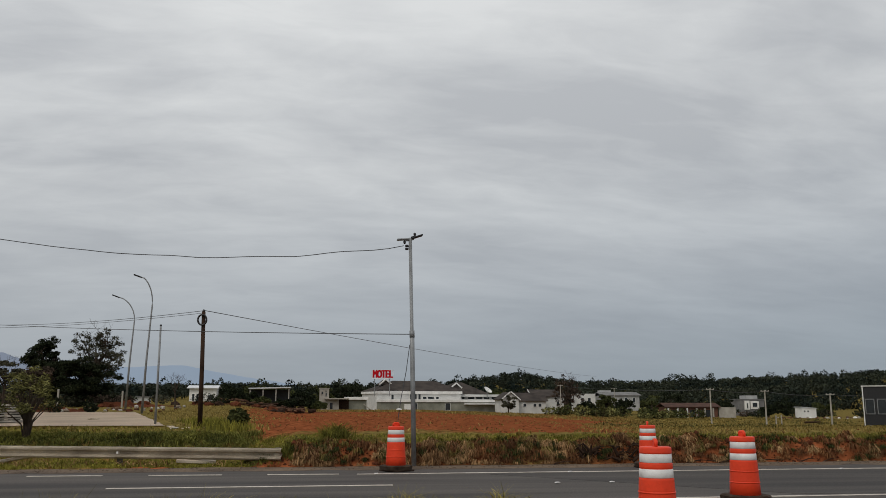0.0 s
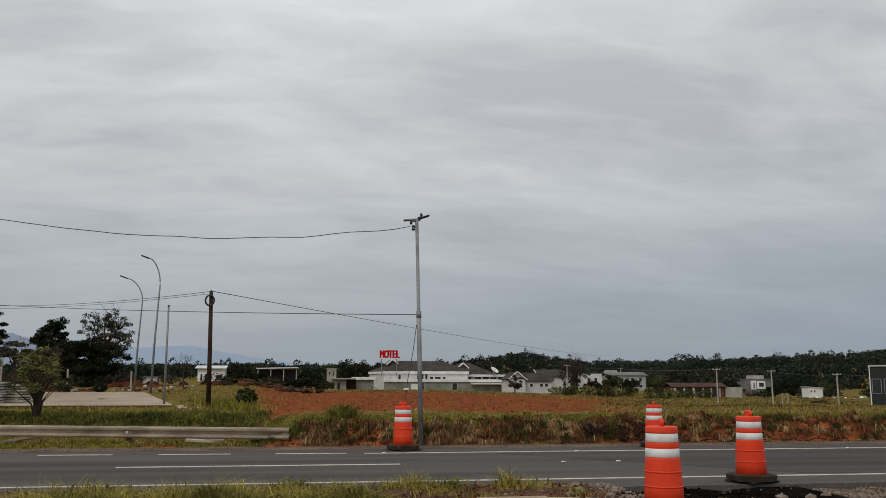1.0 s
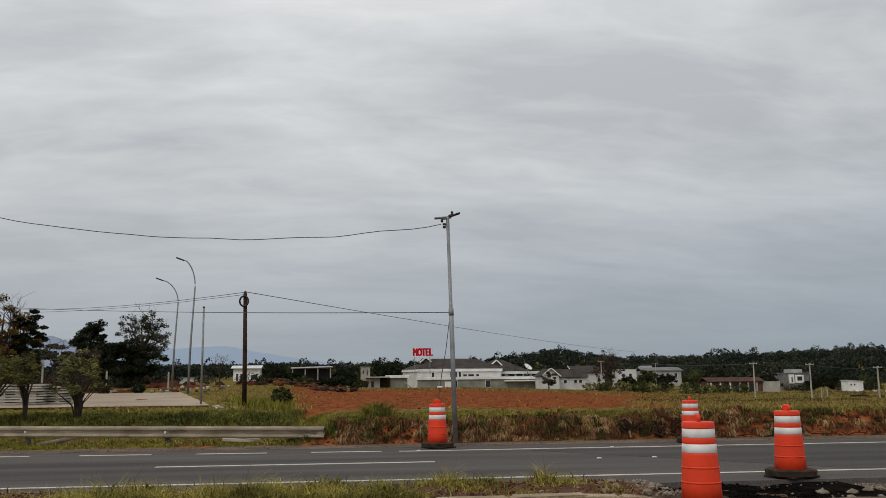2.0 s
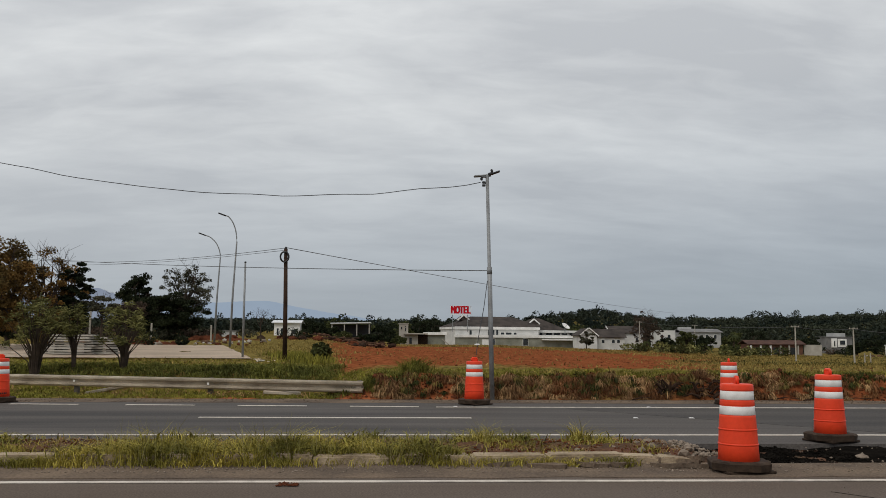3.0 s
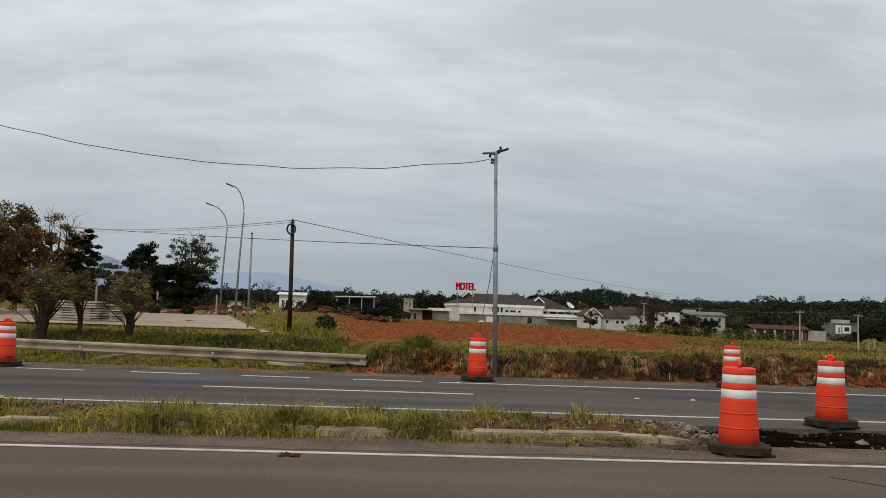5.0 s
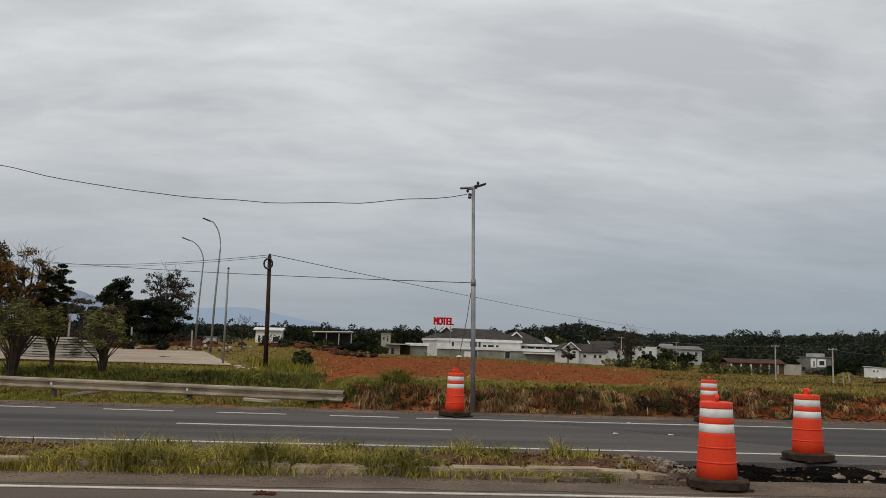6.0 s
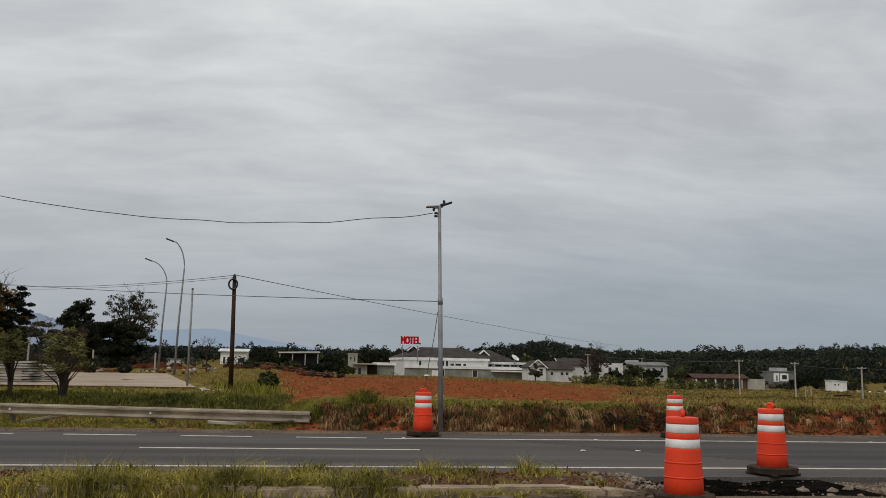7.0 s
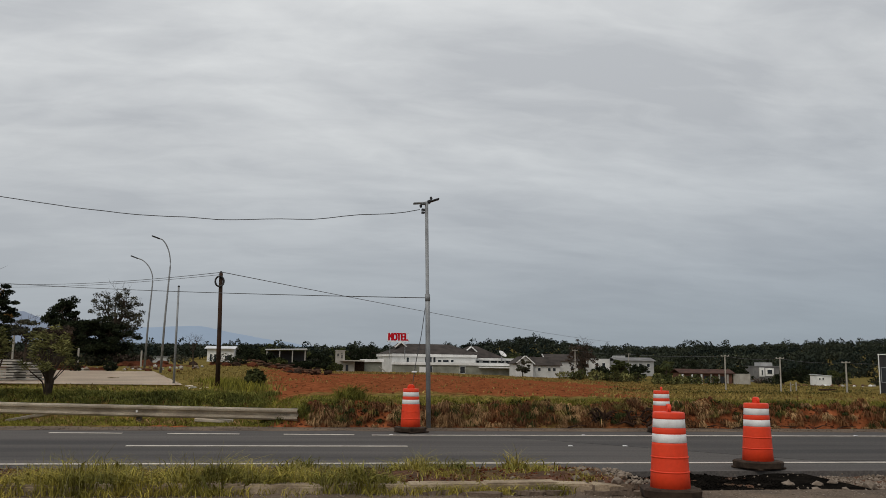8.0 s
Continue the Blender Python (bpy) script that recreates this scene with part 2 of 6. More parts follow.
def tube(bm, pts, radii, seg=8, caps=True):
    pts = [Vector(p) for p in pts]
    rings = []
    for i, p in enumerate(pts):
        d = (pts[min(i + 1, len(pts) - 1)] - pts[max(i - 1, 0)]).normalized()
        q = d.to_track_quat("Z", "Y")
        r = radii[i] if isinstance(radii, (list, tuple)) else radii
        rings.append([bm.verts.new(p + q @ Vector((r * math.cos(2 * math.pi * k / seg), r * math.sin(2 * math.pi * k / seg), 0))) for k in range(seg)])
    for a, b in zip(rings, rings[1:]):
        for k in range(seg):
            bm.faces.new((a[k], a[(k + 1) % seg], b[(k + 1) % seg], b[k]))
    if caps:
        bm.faces.new(rings[0][::-1])
        bm.faces.new(rings[-1])
    return bm


def lathe(bm, profile, seg=32, cx=0, cy=0, cap=True):
    rings = [[bm.verts.new((cx + r * math.cos(2 * math.pi * k / seg), cy + r * math.sin(2 * math.pi * k / seg), z)) for k in range(seg)] for r, z in profile]
    for a, b in zip(rings, rings[1:]):
        for k in range(seg):
            bm.faces.new((a[k], a[(k + 1) % seg], b[(k + 1) % seg], b[k]))
    if cap:
        bm.faces.new(rings[0][::-1])
        bm.faces.new(rings[-1])
    return bm


def prism(bm, outline, y0, y1):
    """A shape drawn in x and z, from y0 to y1."""
    a = [bm.verts.new((x, y0, z)) for x, z in outline]
    b = [bm.verts.new((x, y1, z)) for x, z in outline]
    n = len(a)
    bm.faces.new(a)
    bm.faces.new(b[::-1])
    for k in range(n):
        bm.faces.new((a[k], b[k], b[(k + 1) % n], a[(k + 1) % n]))
    bmesh.ops.recalc_face_normals(bm, faces=bm.faces[:])
    return bm


def mesh_of(name, verts, faces_flat, size, mat, parent=None):
    """A mesh from arrays: verts (n, 3), faces (m, size)."""
    me = bpy.data.meshes.new(name)
    nv, nf = len(verts), len(faces_flat)
    me.vertices.add(nv)
    me.vertices.foreach_set("co", np.asarray(verts, dtype=np.float32).ravel())
    me.loops.add(nf * size)
    me.loops.foreach_set("vertex_index", np.asarray(faces_flat, dtype=np.int32).ravel())
    me.polygons.add(nf)
    me.polygons.foreach_set("loop_start", np.arange(0, nf * size, size, dtype=np.int32))
    me.update(calc_edges=True)
    me.materials.append(mat)
    ob = new(name, me)
    ob.parent = parent
    return ob


def blades(name, pts, height, width, lean, mat, parent=None, droop=0.0):
    """Grass: every point grows one bent blade of two quads."""
    pts = np.asarray(pts, dtype=float)
    n = len(pts)
    rng = np.random.default_rng(n + len(name))
    h = height * rng.uniform(0.45, 1.15, n) if np.isscalar(height) else np.asarray(height) * rng.uniform(0.6, 1.15, n)
    a = rng.uniform(0, 2 * np.pi, n)
    side = np.stack([np.cos(a), np.sin(a), np.zeros(n)], 1)
    b = rng.uniform(0, 2 * np.pi, n)
    out = np.stack([np.cos(b), np.sin(b), np.zeros(n)], 1) * (lean * h * rng.uniform(0.2, 1.3, n))[:, None]
    w = (width * rng.uniform(0.6, 1.4, n))[:, None]
    up = np.array([0, 0, 1.0])
    mid = pts + out * 0.35 + up * (h * 0.6)[:, None]
    tip = pts + out * (1.0 + droop) + up * (h * (1 - 0.55 * droop))[:, None]
    v = np.stack([pts - side * w, pts + side * w, mid + side * w * 0.8, mid - side * w * 0.8, tip + side * w * 0.2, tip - side * w * 0.2], 1).reshape(-1, 3)
    i = (np.arange(n) * 6)[:, None]
    f = np.stack([i + [0, 1, 2, 3], i + [3, 2, 4, 5]], 1).reshape(-1, 4)
    return mesh_of(name, v, f, 4, mat, parent)


def tussocks(name, feet, per, length, width, mat, rg, parent=None):
    """Mounds of long dead grass on a slope: blades fan out of each foot, most of them forwards, and bend over."""
    feet = np.asarray(feet, dtype=float)
    size = rg.uniform(0.45, 1.25, len(feet)) * length
    pts = np.repeat(feet, per, 0)
    n = len(pts)
    L = (np.repeat(size, per) * rg.uniform(0.5, 1.15, n))[:, None]
    a = rg.normal(-math.pi / 2, 1.0, n)
    out = np.stack([np.cos(a), np.sin(a), np.zeros(n)], 1)
    pts = pts + out * rg.uniform(0, 0.05, (n, 1)) + rg.normal(0, 0.03, (n, 3)) * [1, 1, 0.3]
    side = np.stack([-out[:, 1], out[:, 0], np.zeros(n)], 1) + rg.normal(0, 0.3, (n, 3))
    w = (width * rg.uniform(0.6, 1.4, n))[:, None]
    up = np.array([0, 0, 1.0])
    rise, reach, fall = rg.uniform(0.15, 0.55, (n, 1)), rg.uniform(0.35, 0.85, (n, 1)), rg.uniform(0.1, 0.8, (n, 1))
    k1 = pts + out * L * reach * 0.35 + up * L * rise
    k2 = pts + out * L * reach * 0.75 + up * L * (rise * 0.75 - 0.2 * fall)
    k3 = pts + out * L * reach + up * L * (rise * 0.2 - fall * 0.6)
    for k in (k2, k3):
        k[:, 2] = np.maximum(k[:, 2], 0.015)
    v = np.stack([pts - side * w, pts + side * w, k1 + side * w, k1 - side * w, k2 + side * w * 0.8, k2 - side * w * 0.8, k3 + side * w * 0.2, k3 - side * w * 0.2], 1).reshape(-1, 3)
    i = (np.arange(n) * 8)[:, None]
    f = np.stack([i + [0, 1, 2, 3], i + [3, 2, 4, 5], i + [5, 4, 6, 7]], 1).reshape(-1, 4)
    return mesh_of(name, v, f, 4, mat, parent)


def leaf_cards(centres, size, rng, flat=0.0):
    """Square-ish leaf clusters with random turns, as arrays of verts and faces."""
    n = len(centres)
    a = rng.normal(size=(n, 3))
    a[:, 2] *= 1 - flat
    a /= np.linalg.norm(a, axis=1)[:, None] + 1e-9
    r = rng.normal(size=(n, 3))
    b = np.cross(a, r)
    b /= np.linalg.norm(b, axis=1)[:, None] + 1e-9
    s = (np.asarray(size) * rng.uniform(0.55, 1.4, n))[:, None]
    k = rng.uniform(0.35, 0.8, (n, 1))
    v = np.stack([centres - a * s, centres - b * s * k, centres + a * s, centres + b * s * k], 1).reshape(-1, 3)
    f = (np.arange(n) * 4)[:, None] + np.arange(4)
    return v, f


# ---- the lie of the land ----
YS_L = ([0, 22.4, 24, 27, 31.2, 33.2, 46, 80, 105, 230, 400], [0, 0, -0.08, -0.10, -0.08, 0.42, 0.42, 0.83, 1.5, 2.4, 2.6])
YS_M = ([0, 22.5, 22.62, 22.95, 23.3, 30, 110, 240, 400], [0, 0, 0.06, 0.44, 0.55, 0.57, 0.40, 0.0, 0.3])
YS_R = ([0, 22.5, 22.62, 22.95, 23.3, 40, 60, 110, 140, 240, 400], [0, 0, 0.06, 0.48, 0.61, 0.25, -0.25, -1.45, -1.95, -1.7, -0.6])
HILL = ([-1.2, -0.3, -0.1, 0.0, 0.15, 0.235, 0.32, 0.45, 0.55, 0.7, 1.2], [8, 8, 9.5, 11.5, 14, 23, 15, 18, 20, 27, 27])


def land(x, y):
    """Height of the ground, without its small bumps."""
    u = x / max(y, 15.0)
    zl, zm, zr = (float(np.interp(y, *p)) for p in (YS_L, YS_M, YS_R))
    a = float(np.interp(u, (-0.085, -0.02), (0, 1)))
    b = float(np.interp(u, (0.12, 0.40), (0, 1)))
    z = zl * (1 - a) + (zm * (1 - b) + zr * b) * a
    hill = float(np.interp(u, *HILL))
    return z + hill * float(np.interp(y, (380, 700, 1500, 4500), (0, 1, 1.0, 0.6)))


def ground_z(x, y):
    z = land(x, y)
    if y > 22.3:
        k = min(1.0, (y - 22.3) / 0.5)
        z += k * 0.10 * noise.noise((x * 1.7, y * 1.7, 0)) + k * 0.05 * noise.noise((x * 5.5, y * 5.5, 3))
        if 22.5 < y < 25 and x > -2:
            z += (0.16 * noise.noise((x * 0.8, 7.0, 0)) + 0.17 * noise.noise((x * 2.6, y * 2.2, 8)) + 0.08 * noise.noise((x * 6.5, y * 6.0, 18))) * max(0, 1 - abs(y - 23.2) / 0.9)
        if y > 30:
            z += 0.12 * noise.noise((x * 0.25, y * 0.25, 5))
    return z


def is_soil(x, y):
    """How bare and red the ground is: 1 soil, 0 grass."""
    if y < 8:
        return 0.25
    if y < 22.2:
        return 1.0
    u = x / max(y, 1)
    n = noise.noise((x * 0.12, y * 0.05, 2)) * 0.5 + noise.noise((x * 0.6, y * 0.3, 9)) * 0.35
    if y < 23.6:
        return 0.75 + n if u > -0.07 else 0.25 + n
    if 30.8 < y < 33.4 and u < -0.09:
        return 0.28 + n
    if y < 29:
        return 0.18 + 0.5 * n
    mid = min(np.interp(u, (-0.09, -0.05), (0, 1)), np.interp(u, (0.31, 0.43), (1, 0.05)))
    rows = np.interp(y, (30, 38, 170, 230), (0.1, 1, 1, 0.2))
    if y > 300:
        return 0.2
    return 0.12 + 0.85 * mid * rows + 0.6 * n


us = sorted(set([round(v, 4) for v in np.arange(-0.62, 0.82, 0.0062)] + [-6, -4, -3, -2, -1.5, -1.2, -1.0, -0.9, -0.8, -0.7, 0.9, 1.0, 1.2, 1.5, 2, 3, 4, 6]))
ys = [-4500, -1500, -400, -100, -30, -8, 0, 5, 9, 12, 15, 18, 20, 21.5, 22.1] + [22.25 + 0.11 * k for k in range(28)] + [25.5 + 0.3 * k for k in range(15)]
while ys[-1] < 4700:
    ys.append(ys[-1] * 1.045)
gv, soil = [], []
for y in ys:
    for u in us:
        x = u * max(22.0, abs(y))
        gv.append((x, y, ground_z(x, y) - (0.30 if 4 < y < 21 else 0.035 if y < 22.3 else 0.0)))
        soil.append(is_soil(x, y))
nu = len(us)
gi = (np.arange(len(ys) - 1)[:, None] * nu + np.arange(nu - 1)[None, :]).ravel()
M_GROUND = material("field_ground", (0.155, 0.118, 0.038), (0.205, 0.065, 0.0265), 0.95, 0.9, 9, 1.0, 3.0, grain=0.55, stretch=(0.35, 1.0, 1.0), attr="soil", spread=(0.3, 0.62), dist=0.14, spec=0.0)
ground = mesh_of("ground", gv, np.stack([gi, gi + 1, gi + nu + 1, gi + nu], 1), 4, M_GROUND)
at = ground.data.attributes.new("soil", "FLOAT", "POINT")
at.data.foreach_set("value", np.asarray(soil, dtype=np.float32))
ground.data.polygons.foreach_set("use_smooth", [True] * len(ground.data.polygons))
tagged(ground, "red soil field with patchy grass and a bank", "ground", kind="structure")


# ---- roads, markings and the median ----
def slab(name, x0, x1, edge0, edge1, z, mat, label, category="road", depth=0.03, step=0.5, rough_edge=0.0):
    """A sheet between two edges given as functions of x, with thickness."""
    bm = bmesh.new()
    n = int((x1 - x0) / step)
    rows = []
    for i in range(n + 1):
        x = x0 + (x1 - x0) * i / n
        a = edge0(x) + rough_edge * noise.noise((x * 1.3, 1, 0)) + 0.4 * rough_edge * noise.noise((x * 6, 1, 0))
        b = edge1(x) + rough_edge * noise.noise((x * 1.3, 9, 0)) + 0.4 * rough_edge * noise.noise((x * 6, 9, 0))
        rows.append([bm.verts.new(p) for p in ((x, a, z - depth), (x, a, z), (x, b, z), (x, b, z - depth))])
    for r, s in zip(rows, rows[1:]):
        for k in range(3):
            bm.faces.new((r[k], s[k], s[k + 1], r[k + 1]))
    bmesh.ops.recalc_face_normals(bm, faces=bm.faces[:])
    return tagged(part(name, bm, mat), label, category, kind="structure")


slab("road", -160, 160, lambda x: 1.0, lambda x: 10.15, 0.0, M_ASPHALT, "worn grey asphalt carriageway beside the verge", step=0.6, rough_edge=0.1)
slab("road", -160, 160, lambda x: 13.05, lambda x: 21.9, 0.0, M_ASPHALT_FAR, "dark grey asphalt carriageway beyond the median", depth=0.24, step=0.15, rough_edge=0.09)
M_PATCH = material("asphalt_patch", (0.048, 0.045, 0.044), (0.088, 0.080, 0.074), 0.9, 0.3, 9, 0.25, 30, grain=0.28, spec=0.1, stretch=(0.28, 3.6, 1), spread=(0.32, 0.68))
slab("road", 4.0, 60, lambda x: max(14.5, 19.6 - 1.1 * (x - 4.0)), lambda x: 19.7, 0.005, M_PATCH, "darker newer asphalt on the carriageway beyond the median", depth=0.02, step=0.5, rough_edge=0.05)
slab("shoulder", -160, 160, lambda x: 21.3, lambda x: 22.6, 0.006, M_DUST, "dusty brown road shoulder", "shoulder", step=0.4, rough_edge=0.28)
slab("median_edge", -160, 160, lambda x: 9.85, lambda x: 10.95, 0.008, M_DUST, "dusty strip along the median kerb", "shoulder", step=0.3, rough_edge=0.12)


def marking(x0, x1, y0, y1, width=0.12):
    k = (y1 - y0) / (x1 - x0)
    return slab("trim", x0, x1, lambda x: y0 + k * (x - x0) - width / 2, lambda x: y0 + k * (x - x0) + width / 2, 0.012, M_PAINT,
                "worn white painted road line", "road marking", 0.008, 0.25, 0.012)


marking(-60, 60, 9.56, 9.62, 0.10)
marking(-60, 60, 14.25, 14.12, 0.12)
marking(-3.82, 1.57, 17.28, 17.22, 0.13)
for x0 in (-24.9, -22.2, -19.5, -16.8, -14.2, -11.55, -8.9, -6.2, -3.6, -1.0):
    x1 = x0 + 1.6
    marking(x0, x1, 20.1 - 0.058 * x0, 20.1 - 0.058 * x1, 0.13)
marking(1.0, 70, 19.98, 19.88, 0.13)
for k, (x, y) in enumerate(((6.0, 19.95), (1.45, 20.0), (4.9, 17.2), (7.05, 14.0), (12.0, 14.0), (12.9, 19.9), (-6.4, 14.3), (-9.9, 17.4), (6.05, 17.2))):
    stud = thing("road_stud", x, y, 0.012, 0, "small white reflective road stud on the asphalt", "road stud", "road studs")
    bm = bmesh.new()
    prism(bm, [(-0.05, 0), (-0.03, 0.015), (0.03, 0.015), (0.05, 0)], -0.04, 0.04)
    part("stud_body", bm, M_BAND, stud)

for pts in (((4.6, 8.9), (4.9, 8.5), (5.05, 8.2), (5.3, 7.7), (5.35, 7.3)), ((5.05, 8.2), (5.5, 8.0), (5.9, 8.05))):
    bm = bmesh.new()
    vs = []
    for i, (x, y) in enumerate(pts):
        w = 0.007 * (1 - 0.5 * i / len(pts))
        vs.append((bm.verts.new((x - w, y - w, 0.003)), bm.verts.new((x + w, y + w, 0.003))))
    for a, b in zip(vs, vs[1:]):
        bm.faces.new((a[0], b[0], b[1], a[1]))
    tagged(part("trim", bm, M_TAR), "thin dark crack in the asphalt", "crack", kind="structure")

# earth of the median
bm = bmesh.new()
nx, ny = 340, 18
mv = []
for i in range(nx + 1):
    x = -34 + 64 * i / nx
    for j in range(ny + 1):
        y = 10.95 + 2.3 * j / ny
        e = math.sin(math.pi * min(1, max(0, (y - 10.95) / 2.3))) ** 0.7
        pit = min(1, max(0, (x - 3.9) / 0.7))
        z = e * (0.10 + 0.05 * noise.noise((x * 1.4, y * 1.4, 0)) + 0.03 * noise.noise((x * 6, y * 6, 0)))
        zp = 0.004 - 0.10 * min(1, 4 * (y - 10.95)) + 0.05 * e * noise.noise((x * 3, y * 3, 4)) + 0.05 * e * noise.noise((x * 9, y * 9, 4))
        mv.append((x, y, z * (1 - pit) + zp * pit))
i0 = (np.arange(nx)[:, None] * (ny + 1) + np.arange(ny)[None, :]).ravel()
M_MEDIAN = material("median_earth", (0.060, 0.040, 0.024), (0.125, 0.058, 0.035), 0.95, 1.6, 8, 0.7, 20, grain=0.35, dist=0.04, spec=0.1)
tagged(mesh_of("median", mv, np.stack([i0, i0 + ny + 1, i0 + ny + 2, i0 + 1], 1), 4, M_MEDIAN), "brown earth median between two carriageways", "median", kind="structure")


def tar_z(x, y):
    e = min(1, max(0, (x - 3.9) / 0.4), max(0, (6.7 + 0.3 * math.sin(3 * y) - x) / 0.5), max(0, (y - 10.78) / 0.25), max(0, (13.3 - y) / 0.25))
    return -0.035 + e * (-0.04 + 0.07 * noise.noise((x * 1.6, y * 1.6, 3)) + 0.05 * noise.noise((x * 5, y * 5, 3)) + 0.025 * noise.noise((x * 14, y * 14, 3)))


tv = [(x, y, tar_z(x, y)) for x in np.linspace(3.8, 7.5, 150) for y in np.linspace(10.75, 13.06, 86)]
i0 = (np.arange(149)[:, None] * 86 + np.arange(85)[None, :]).ravel()
tagged(mesh_of("tar_patch", tv, np.stack([i0, i0 + 86, i0 + 87, i0 + 1], 1), 4, M_TAR), "broken black asphalt rubble patch in the median", "rubble patch", kind="structure")

# kerb, stone by stone
kerb = thing("kerb", 0, 11.05, 0, 0, "weathered concrete kerb along the grassy median", "kerb", kind="structure")


def kerb_stone(x, length, tilt=0.0, dy=0.0, dz=0.0):
    bm = bmesh.new()
    prism(bm, [(-length / 2, -0.03), (-length / 2, 0.098), (-length / 2 + 0.02, 0.118), (length / 2 - 0.02, 0.118), (length / 2, 0.098), (length / 2, -0.03)], -0.17, 0.17)
    bmesh.ops.bevel(bm, geom=[e for e in bm.edges if e.verts[0].co.z > 0.11 and e.verts[1].co.z > 0.11], offset=0.025, segments=2, affect="EDGES")
    for v in bm.verts:
        v.co += Vector((0, 0.012 * noise.noise(v.co * 3 + Vector((x, 0, 0))), 0.012 * noise.noise(v.co * 4 + Vector((x, 5, 0)))))
    o = part("kerb_stone", bm, M_KERB, kerb)
    o.matrix_basis = pose(x, dy, dz, 0, tilt, random.uniform(-0.6, 0.6))


x = -26.0
while x < 2.4:
    ln = random.uniform(0.95, 1.05)
    kerb_stone(x + ln / 2, ln - 0.012, random.uniform(-0.5, 0.5), random.uniform(-0.015, 0.015), random.uniform(-0.015, 0.01))
    x += ln
kerb_stone(2.95, 0.9, 1.5, 0.02, -0.01)
kerb_stone(3.62, 0.42, 6, -0.05, -0.03)


def rock(name, x, y, z, s, mat, label, category, group="", flat=0.6):
    bm = bmesh.new()
    bmesh.ops.create_icosphere(bm, subdivisions=2 if s > 0.3 else 1, radius=1)
    o = Vector((x * 3.1, y * 2.3, s * 40))
    for v in bm.verts:
        v.co *= 1 + 0.55 * noise.noise(v.co * 1.3 + o) + 0.2 * noise.noise(v.co * 3 + o)
        v.co = Vector((v.co.x * s, v.co.y * s * 0.8, v.co.z * s * flat))
    ob = part(name, bm, mat)
    ob.matrix_basis = pose(x, y, z + s * flat * 0.35, random.uniform(-12, 12), random.uniform(-12, 12), random.uniform(0, 360))
    return tagged(ob, label, category, group)


for x, y, s in ((3.35, 11.5, .09), (3.6, 11.85, .11), (3.2, 12.2, .08), (3.85, 11.3, .10), (3.75, 12.5, .09), (2.9, 12.5, .07), (4.15, 12.0, .08), (2.5, 11.6, .06), (3.05, 11.8, .07), (3.5, 12.3, .08), (2.2, 12.3, .05), (1.6, 12.0, .05), (4.05, 11.7, .09), (4.3, 11.2, .06)):
    rock("rock", x, y, 0.07, s, M_STONE, "jagged brown stone beside the broken kerb", "stone", "stones at the kerb end")
for x, y, s in ((6.55, 11.75, .11), (6.95, 11.7, .10), (7.3, 11.9, .09), (6.7, 11.3, .07), (7.1, 11.25, .07), (7.7, 11.6, .11), (8.1, 11.4, .08), (6.2, 11.2, .05), (5.6, 11.0, .05), (6.3, 11.0, .06), (7.5, 11.1, .07), (6.8, 11.0, .05)):
    rock("rock", x, y, -0.06, s, M_STONE, "pale broken stone on the black asphalt rubble", "stone", "stones on the tar patch")

def asphalt_plate(x, y, lx, ly, tilt, rz):
    bm = bmesh.new()
    rp = random.Random(int(x * 100))
    outline = [(lx * 0.5 * math.cos(a) * rp.uniform(0.75, 1.15), ly * 0.5 * math.sin(a) * rp.uniform(0.75, 1.15)) for a in (0.2, 1.1, 2.0, 2.9, 3.9, 4.7, 5.6)]
    lo, hi = ([bm.verts.new((a * k, b * k, z)) for a, b in outline] for k, z in ((0.94, -0.03), (1.0, 0.025)))
    bm.faces.new(hi)
    bm.faces.new(lo[::-1])
    for k in range(7):
        bm.faces.new((lo[k], lo[(k + 1) % 7], hi[(k + 1) % 7], hi[k]))
    o = part("asphalt_chunk", bm, M_DUST)
    o.matrix_basis = pose(x, y, 0.032, tilt, rp.uniform(-4, 4), rz)
    tagged(o, "broken flat asphalt plate in front of the kerb", "asphalt chunk", "asphalt chunks")


for k in range(9):
    asphalt_plate(1.5 + 0.3 * k + random.uniform(-.13, .13), 10.62 + random.uniform(-.13, .14), random.uniform(.18, .55), random.uniform(.10, .26), random.uniform(-14, 3), random.uniform(-35, 35))
for x, y, a, b in ((3.5, 11.0, .4, .3), (3.75, 10.8, .35, .25), (3.3, 11.3, .3, .3), (4.55, 10.7, .4, .25), (3.9, 11.1, .35, .3), (3.6, 11.45, .3, .25)):
    asphalt_plate(x, y, a, b, random.uniform(-20, -5), random.uniform(-40, 40))
rng = np.random.default_rng(4)


